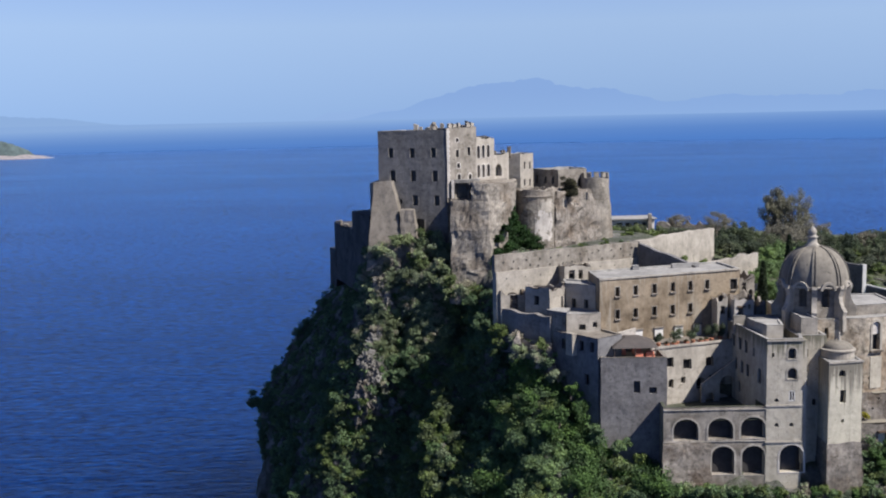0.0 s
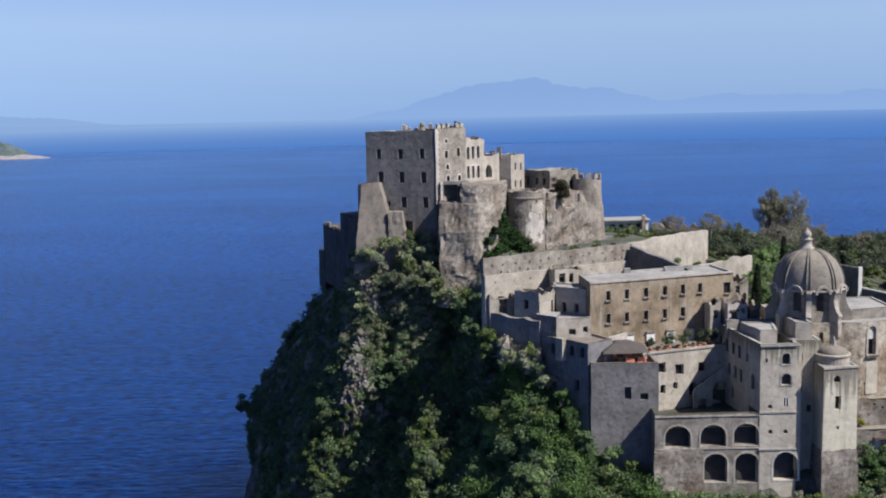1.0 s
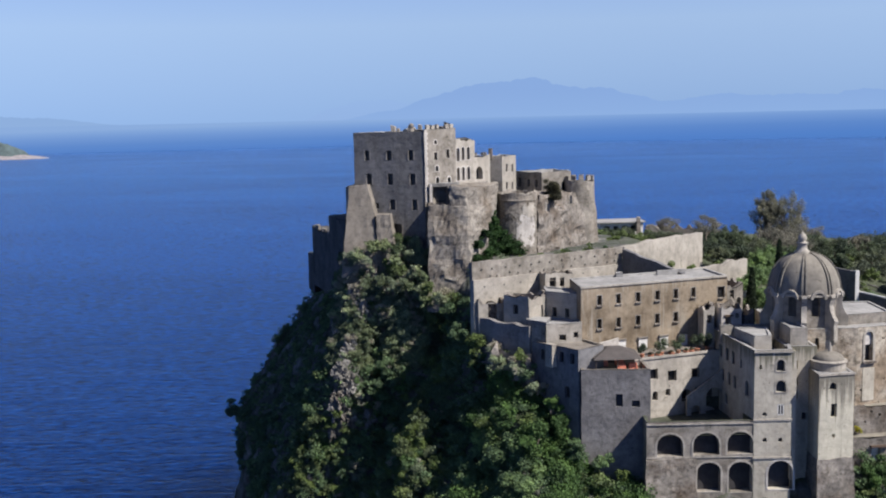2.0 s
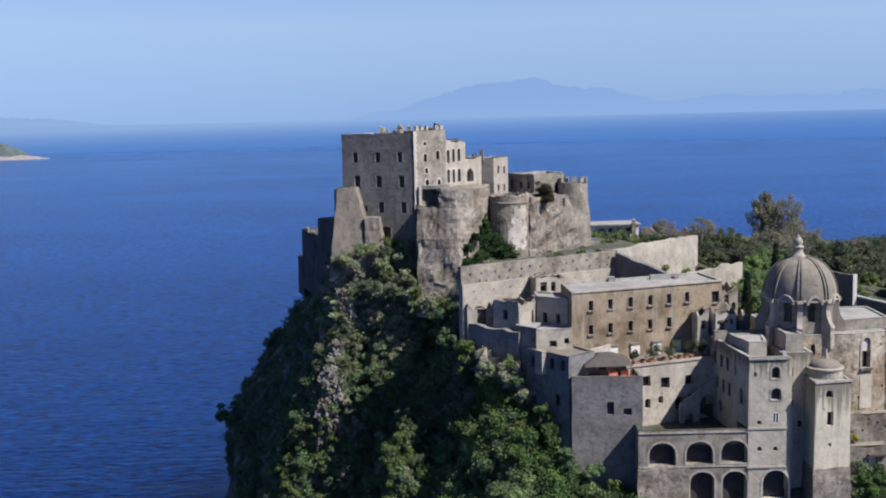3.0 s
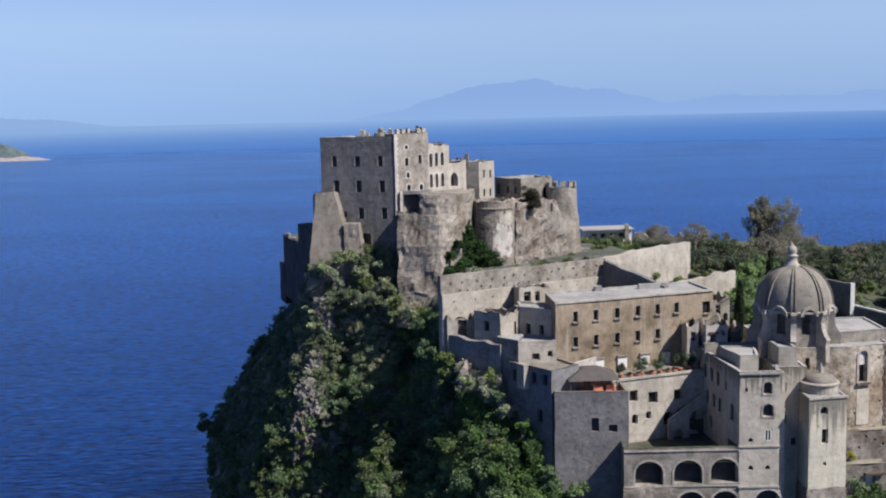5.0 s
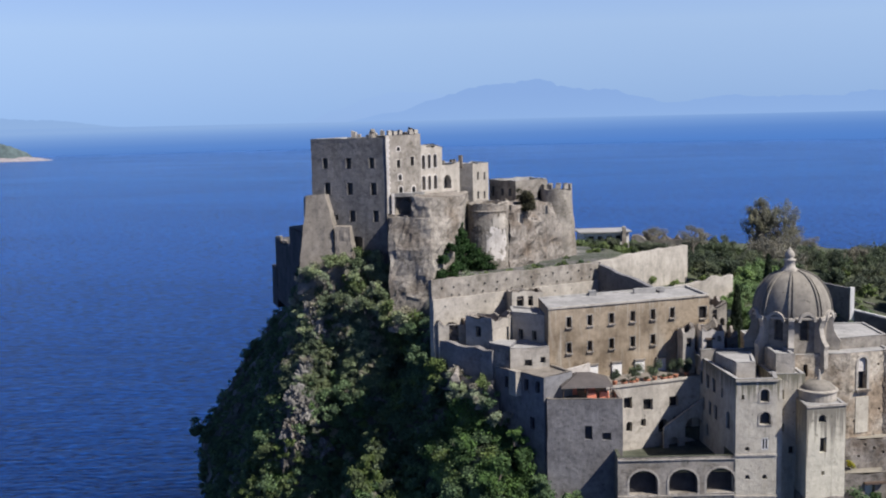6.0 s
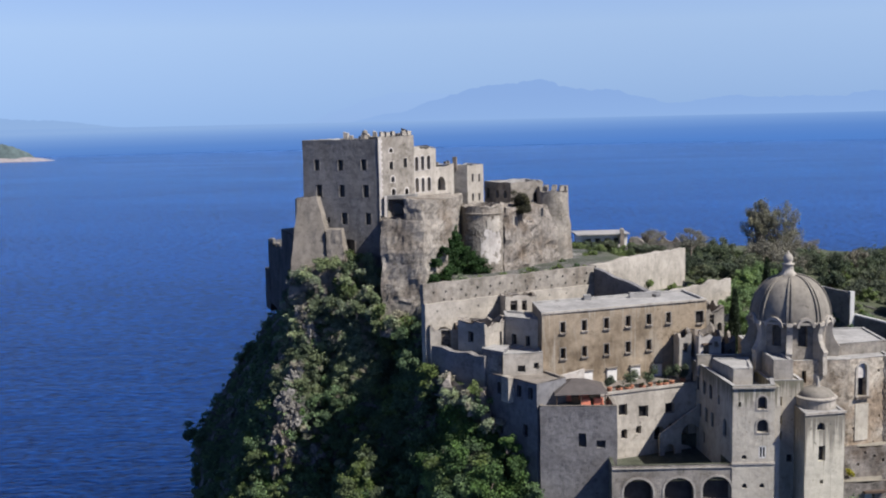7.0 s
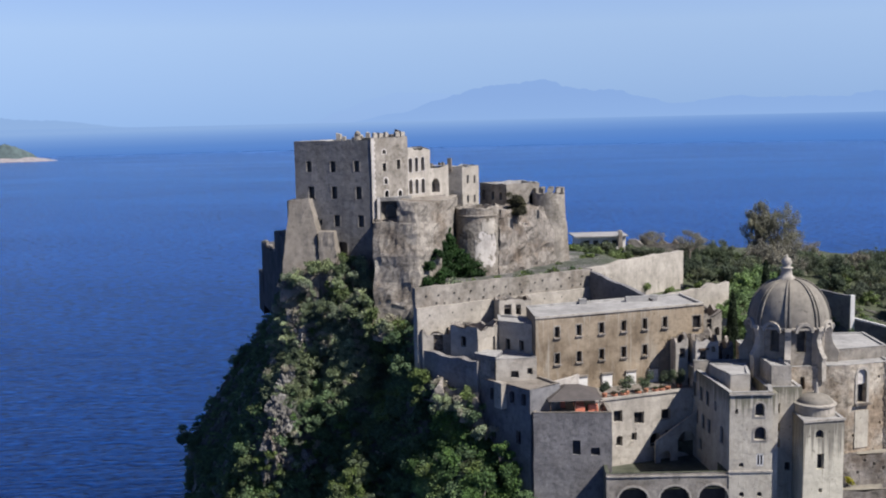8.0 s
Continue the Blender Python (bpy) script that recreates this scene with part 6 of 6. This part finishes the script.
def cypress(at, high, seed):
    g = np.random.default_rng(seed)
    t = thing("cypress", "slender dark green cypress beside the dome", "tree")
    bm = bmesh.new()
    limb(bm, at, (at[0], at[1], at[2] + high * 0.9), 0.22, 0.04)
    part("trunk", bm, M_BARK, t)
    n = 7000
    up = g.uniform(0.03, 1.0, n) ** 0.85
    turn = g.uniform(0, 2 * math.pi, n)
    wide = high * 0.125 * np.minimum(1.0, up * 5) * (1 - up) ** 0.62 * (0.86 + 0.14 * np.sin(turn * 3 + up * 9)) * g.uniform(0.55, 1.05, n)
    p = np.stack([at[0] + wide * np.cos(turn), at[1] + wide * np.sin(turn), at[2] + high * up], 1)
    blade = g.normal(scale=0.13, size=(n, 3, 3))
    blade[:, 2, 2] += 0.32
    v = (p[:, None, :] + blade).reshape(-1, 3)
    f = np.arange(len(v)).reshape(-1, 3)
    numpy_ob("crown", v, f, L_CYPRESS, t)


cypress((61.4, 206, 75.0), 11.2, 3)
cypress((71.5, 222, 79.0), 10.4, 4)

tree("eucalyptus", "tall ragged eucalyptus with grey-brown hanging leaves", (90.2, 292, 77.0), 17.6, 8.0, L_GUM, 0.14, 15000, 60, 1.4, 0.12, 21, 1.1)
tree("eucalyptus", "broad ragged eucalyptus with grey-brown hanging leaves", (95.6, 292, 77.0), 15.6, 10.0, L_GUM, 0.14, 15000, 60, 1.3, 0.12, 25, 1.1)
tree("bare_tree", "bare grey tree under the eucalyptus", (97.0, 280, 78.0), 9.0, 9.0, L_TWIG, 0.09, 7000, 30, 0.8, 0.3, 26)
tree("bare_tree", "round leafless grey tree on the hill", (64.0, 294, 79.5), 8.2, 7.2, L_TWIG, 0.09, 6000, 26, 0.7, 0.45, 22, 1.2)
tree("bare_tree", "round leafless grey tree behind the wall", (66.5, 262, 82), 9.4, 7.4, L_TWIG, 0.09, 6000, 26, 0.7, 0.45, 23, 1.2)
for i, (x, y, h, w, kind) in enumerate([
        (66, 252, 6, 7, 0), (72, 262, 7, 8, 0), (78, 258, 6, 7, 1), (84, 266, 8, 8, 2), (90, 262, 7, 8, 1), (97, 258, 8, 8, 0), (103, 266, 8, 9, 2), (88, 276, 8, 9, 2),
        (96, 278, 8, 9, 2), (104, 254, 8, 8, 0), (110, 262, 9, 8, 0), (114, 254, 8, 8, 1), (118, 266, 9, 9, 0), (122, 258, 9, 8, 1), (70, 274, 7, 8, 0), (78, 282, 7, 8, 1),
        (64, 240, 5, 5, 1), (72, 236, 5, 6, 3), (76, 242, 6, 6, 3), (82, 246, 6, 7, 0), (92, 246, 7, 7, 0), (99, 242, 7, 7, 1), (108, 244, 7, 7, 0), (47, 292, 2.4, 6, 0),
        (53, 293, 2.4, 5, 1), (60, 286, 2.6, 6, 1), (43, 270, 3.4, 6, 0), (62, 280, 3.4, 7, 1), (127, 250, 9, 9, 1), (112, 276, 8, 9, 0), (64, 213, 3.5, 5, 3), (67, 215, 4, 5, 3), (66, 229, 5, 5, 3), (71, 232, 5, 5, 3), (75, 250, 6, 7, 1), (86, 256, 7, 8, 2), (94, 268, 7, 8, 0), (107, 270, 8, 8, 1), (61, 248, 5, 5, 0), (69, 244, 5, 6, 0), (92, 232, 5, 6, 1), (98, 228, 5, 6, 0), (104, 232, 6, 6, 1), (89, 239, 5, 6, 0), (110, 236, 6, 7, 0), (96, 235, 5, 6, 1)]):
    tree("tree", ("dense dark evergreen tree on the plateau", "olive green tree on the plateau", "leafless grey-brown tree among the evergreens", "bright green shrubby tree behind the dome")[kind],
         (x, y, 83.0 - 6.5 * max(0, x - 54) / 76 - max(0, 236 - y) * 0.25), h * 0.76, w, (L_PINE, L_DUSK, L_TWIG, L_MEADOW)[kind], 0.14, 5600, 30, 0.95, 0.22, 40 + i)


def bush(label, c, r, material, leaves, leaf, seed):
    g = np.random.default_rng(seed)
    b = thing("shrub", label, "shrub")
    bm = bmesh.new()
    for k in range(4):
        limb(bm, (c[0], c[1], c[2] - r * 0.7), (c[0] + g.normal() * r * 0.3, c[1] + g.normal() * r * 0.3, c[2] + r * 0.2), 0.12, 0.03)
    part("stem", bm, M_BARK, b)
    cs = np.array(c) + g.normal(scale=r * 0.33, size=(7, 3))
    v, f = leaf_cloud(cs, [r * 0.62] * 7, [leaves // 7] * 7, leaf, g, 0.85)
    numpy_ob("foliage", v, f, material, b)


bush("dense shrub rooted on top of the curtain wall", (27.9, 235.4, 98.6), 3.2, L_RUST, 8000, 0.13, 5)
for i, (x, y, z, r) in enumerate([(10.8, 219.6, 91.0, 2.2), (12.6, 220.5, 88.6, 2.4), (14.0, 224.0, 91.5, 2.0), (15.2, 226.4, 88.0, 2.6), (13.4, 223.0, 94.0, 1.5), (17.8, 226.4, 88.6, 2.0), (19.4, 227.0, 87.6, 1.8), (13.6, 226.0, 95.0, 1.4), (12.6, 221.8, 91.0, 2.0), (13.2, 223.2, 90.6, 2.2), (13.8, 225.4, 93.4, 1.9), (14.8, 226.4, 92.0, 1.9), (14.4, 225.2, 89.4, 2.4), (16.2, 226.4, 89.6, 2.2), (13.0, 221.4, 93.4, 1.5), (13.4, 222.2, 95.2, 1.2), (13.6, 223.0, 96.7, 0.9)]):
    bush("dense green ivy climbing between bastion and tower", (x + 0.3, y + 1.1, z - 0.3), r, L_IVY, 3000, 0.13, 60 + i)

for i, (x, y, z, r, mat) in enumerate([(9.4, 194.4, 75.6, 1.9, L_OLIVE), (12.2, 192.0, 74.6, 2.1, L_GREY), (14.6, 190.6, 72.8, 2.0, L_OLIVE), (17.0, 188.4, 71.0, 2.3, L_DARK),
                                       (19.4, 185.0, 65.6, 2.6, L_GREEN), (22.8, 182.6, 64.2, 2.4, L_GREEN), (18.0, 181.6, 62.6, 2.8, L_GREEN), (25.0, 179.2, 60.6, 2.0, L_DARK),
                                       (29.0, 178.4, 59.0, 1.8, L_DARK), (32.4, 177.4, 56.6, 1.6, L_OLIVE), (6.0, 197.0, 77.0, 1.8, L_DARK), (16.6, 188.2, 74.4, 1.5, L_OLIVE), (18.2, 187.0, 72.0, 1.7, L_DARK), (19.4, 185.4, 69.6, 1.7, L_GREY), (21.4, 183.2, 67.0, 1.8, L_GREEN)]):
    bush("rounded evergreen shrub rooted below the terrace wall", (x, y, z), r, mat, 2200, 0.15, 90 + i)

for i, (x, y, z, r, mat) in enumerate([(-10.0, 220.4, 88.0, 1.7, L_SAGE), (-7.4, 220.0, 88.2, 1.8, L_SAGE), (-4.6, 219.8, 88.0, 1.6, L_SAGE), (-2.0, 219.6, 87.0, 1.8, L_GREY), (-13.0, 220.2, 86.6, 1.7, L_GREY),
                                       (-15.4, 221.0, 86.2, 1.6, L_GREY), (-0.4, 218.4, 84.6, 1.9, L_GREY), (-5.8, 218.8, 86.0, 1.6, L_GREY), (-11.2, 219.0, 85.2, 1.6, L_GREY), (-1.6, 221.4, 88.6, 1.7, L_GREY), (-4.2, 221.6, 89.0, 1.6, L_OLIVE), (-0.2, 219.8, 87.0, 1.6, L_SAGE), (-3.0, 219.8, 86.0, 1.6, L_GREY)]):
    bush("dry grey-green shrub at the foot of the keep", (x, y, z + 1.9), r * 1.15, mat, 1900, 0.13, 130 + i)
for i, (x, y, z, r) in enumerate([(60.2, 209.6, 82.6, 1.9), (62.2, 210.6, 82.8, 2.1), (64.4, 212.2, 83.2, 2.2), (66.6, 214.0, 83.4, 2.3), (65.4, 210.4, 80.6, 2.2), (63.0, 208.6, 80.4, 2.0), (68.6, 216.4, 83.2, 2.2)]):
    bush("bright green shrub growing before the garden wall", (x, y, z), r, L_MEADOW, 2200, 0.13, 400 + i)
for i, (x, y, z, r, mat) in enumerate([(-6.0, 215.5, 82.5, 2.0, L_GREY), (-3.5, 215.0, 82.5, 2.2, L_SAGE), (-1.0, 214.2, 82.0, 2.2, L_GREY), (0.6, 213.4, 80.5, 2.0, L_SAGE), (-8.5, 216.5, 83.5, 2.0, L_SAGE), (-2.4, 216.2, 85.2, 2.0, L_GREY), (0.0, 214.8, 84.6, 1.7, L_SAGE), (-5.2, 217.0, 85.6, 1.8, L_OLIVE)]):
    bush("grey-green shrub on the slope beside the bastion", (x, y, z), r, mat, 2200, 0.13, 420 + i)
g_rib = np.random.default_rng(91)
for i in range(22):
    x, z = -4.4 + 6.4 * g_rib.uniform(), 45.0 + 18.0 * (i + 0.5) / 22
    near = (np.abs(rock_verts[:, 0] - x) < 2.2) & (np.abs(rock_verts[:, 2] - z) < 1.6) & (rock_verts[:, 1] < 226)
    if near.any():
        bush("sunlit olive shrub on the rib of the cliff", (x, float(np.min(rock_verts[near, 1])) - 0.3, z), g_rib.uniform(1.2, 2.0), (L_OLIVE, L_SAGE, L_OLIVE)[i % 3], 1700, 0.14, 440 + i)
bush("yellow-flowering shrub on the church terrace", (72.6, 181.6, 62.4), 0.8, L_YELLOW, 500, 0.1, 150)

for i, (x, y, z, r, mat) in enumerate([(0.6, 212.6, 82.2, 1.9, L_OLIVE), (3.2, 211.2, 81.6, 2.1, L_GREY), (6.0, 210.0, 81.0, 2.0, L_OLIVE), (8.4, 208.6, 80.4, 2.0, L_DARK), (4.8, 208.4, 79.0, 2.2, L_DARK)]):
    bush("scrubby shrub against the foot of the bastion", (x, y, z), r, mat, 1800, 0.14, 170 + i)
for i, (x, y, z, r) in enumerate([(-54.0, 296.0, 36.6, 3.0), (-55.8, 297.0, 35.8, 1.8)]):
    bush("dark shrub overhanging the cliff edge", (x, y, z), r, L_DARK, 1800, 0.2, 180 + i)

for i, (x, y, z, r) in enumerate([(72.4, 177.6, 56.6, 1.7), (75.2, 178.2, 57.0, 1.9), (78.4, 178.8, 57.4, 2.0), (82.0, 179.4, 57.6, 2.1), (74.0, 176.0, 54.6, 1.9), (78.0, 176.6, 54.8, 2.1), (82.6, 177.0, 55.0, 2.2), (86.4, 180.0, 58.0, 2.1)]):
    bush("clipped bright green hedge below the church terrace", (x, y, z), r, L_GREEN, 2200, 0.13, 200 + i)


def terrace_ruin():
    """Broken piers and a fallen vault that hang on the cliff under the terrace wall."""
    r = thing("cliff_ruin", "broken pale stone piers of a fallen house on the cliff", "ruin")
    for x, y, z, w, h in ((12.8, 190.2, 72.0, 0.7, 4.4), (17.0, 188.0, 70.6, 1.1, 3.6), (18.4, 187.4, 70.0, 0.8, 4.6)):
        b = bmesh.new()
        rows = [[(x - w * k, y - 0.5, z + h * s), (x + w * k * 0.8, y - 0.6, z + h * s), (x + w * k * 0.7, y + 1.2, z + h * s), (x - w * k, y + 1.3, z + h * s)]
                for s, k in ((0, 1.2), (0.2, 1.0), (0.4, 1.05), (0.6, 0.8), (0.8, 0.75), (1.0, 0.35))]
        loft(b, rows)
        wobble(b, 0.8, 0.5)
        part("pier", b, M_RUBBLE, r)
    b = bmesh.new()
    wall_face(b, (12.6, 191.0), (18.6, 187.4), 66, 75.6, (), 1.0, 1.8)
    wobble(b, 0.4, 0.5)
    part("wall", b, M_RUBBLE, r)


terrace_ruin()
bush("pale olive shrub growing out of the ruin", (15.8, 187.2, 72.6), 1.7, L_GREY, 1500, 0.12, 230)
bush("rounded grey shrub on the cliff edge", (12.4, 189.4, 73.4), 1.8, L_GREY, 1700, 0.13, 231)
bush("bright green tree crown on the slope below the houses", (13.5, 181.0, 66.5), 2.8, L_GREEN, 4200, 0.15, 232)
bush("bright green bush below the houses", (18.4, 178.6, 63.0), 2.6, L_GREEN, 3400, 0.15, 233)

g_foot = np.random.default_rng(77)
for i in range(16):
    s = (i + 0.5) / 16
    p = Vector((12.0, 200.2)).lerp(Vector((40.0, 219.6)), s) + Vector((g_foot.normal() * 0.6, 2.2 + g_foot.uniform(0, 4.5)))
    bush("low olive scrub behind the retaining wall", (p.x, p.y, 87.4 + g_foot.uniform(0, 0.5)), g_foot.uniform(1.1, 1.9), (L_OLIVE, L_DARK, L_GREY)[i % 3], 1200, 0.14, 300 + i)
for i in range(27):
    x = 38.5 + i * 1.3
    bush("dense low shrub along the foot of the church", (x, 172.3 + g_foot.normal() * 0.35 - 0.12 * max(0, x - 62), 52.3 + g_foot.normal() * 0.25 - 0.5 * (x > 54)), g_foot.uniform(1.1, 1.6), (L_OLIVE, L_GREY, L_GREEN, L_OLIVE, L_DARK)[i % 5], 1500, 0.12, 340 + i)
for i, (x, y, z, r) in enumerate([(9.8, 213.0, 88.2, 1.5), (10.4, 214.6, 91.0, 1.3), (9.0, 212.2, 86.6, 1.6), (11.4, 217.0, 93.0, 1.4), (11.2, 216.0, 88.4, 1.8)]):
    bush("dense green ivy over the corner of the bastion", (x + 0.9, y + 0.9, z - 0.4), r * 0.95, L_IVY, 2200, 0.13, 380 + i)
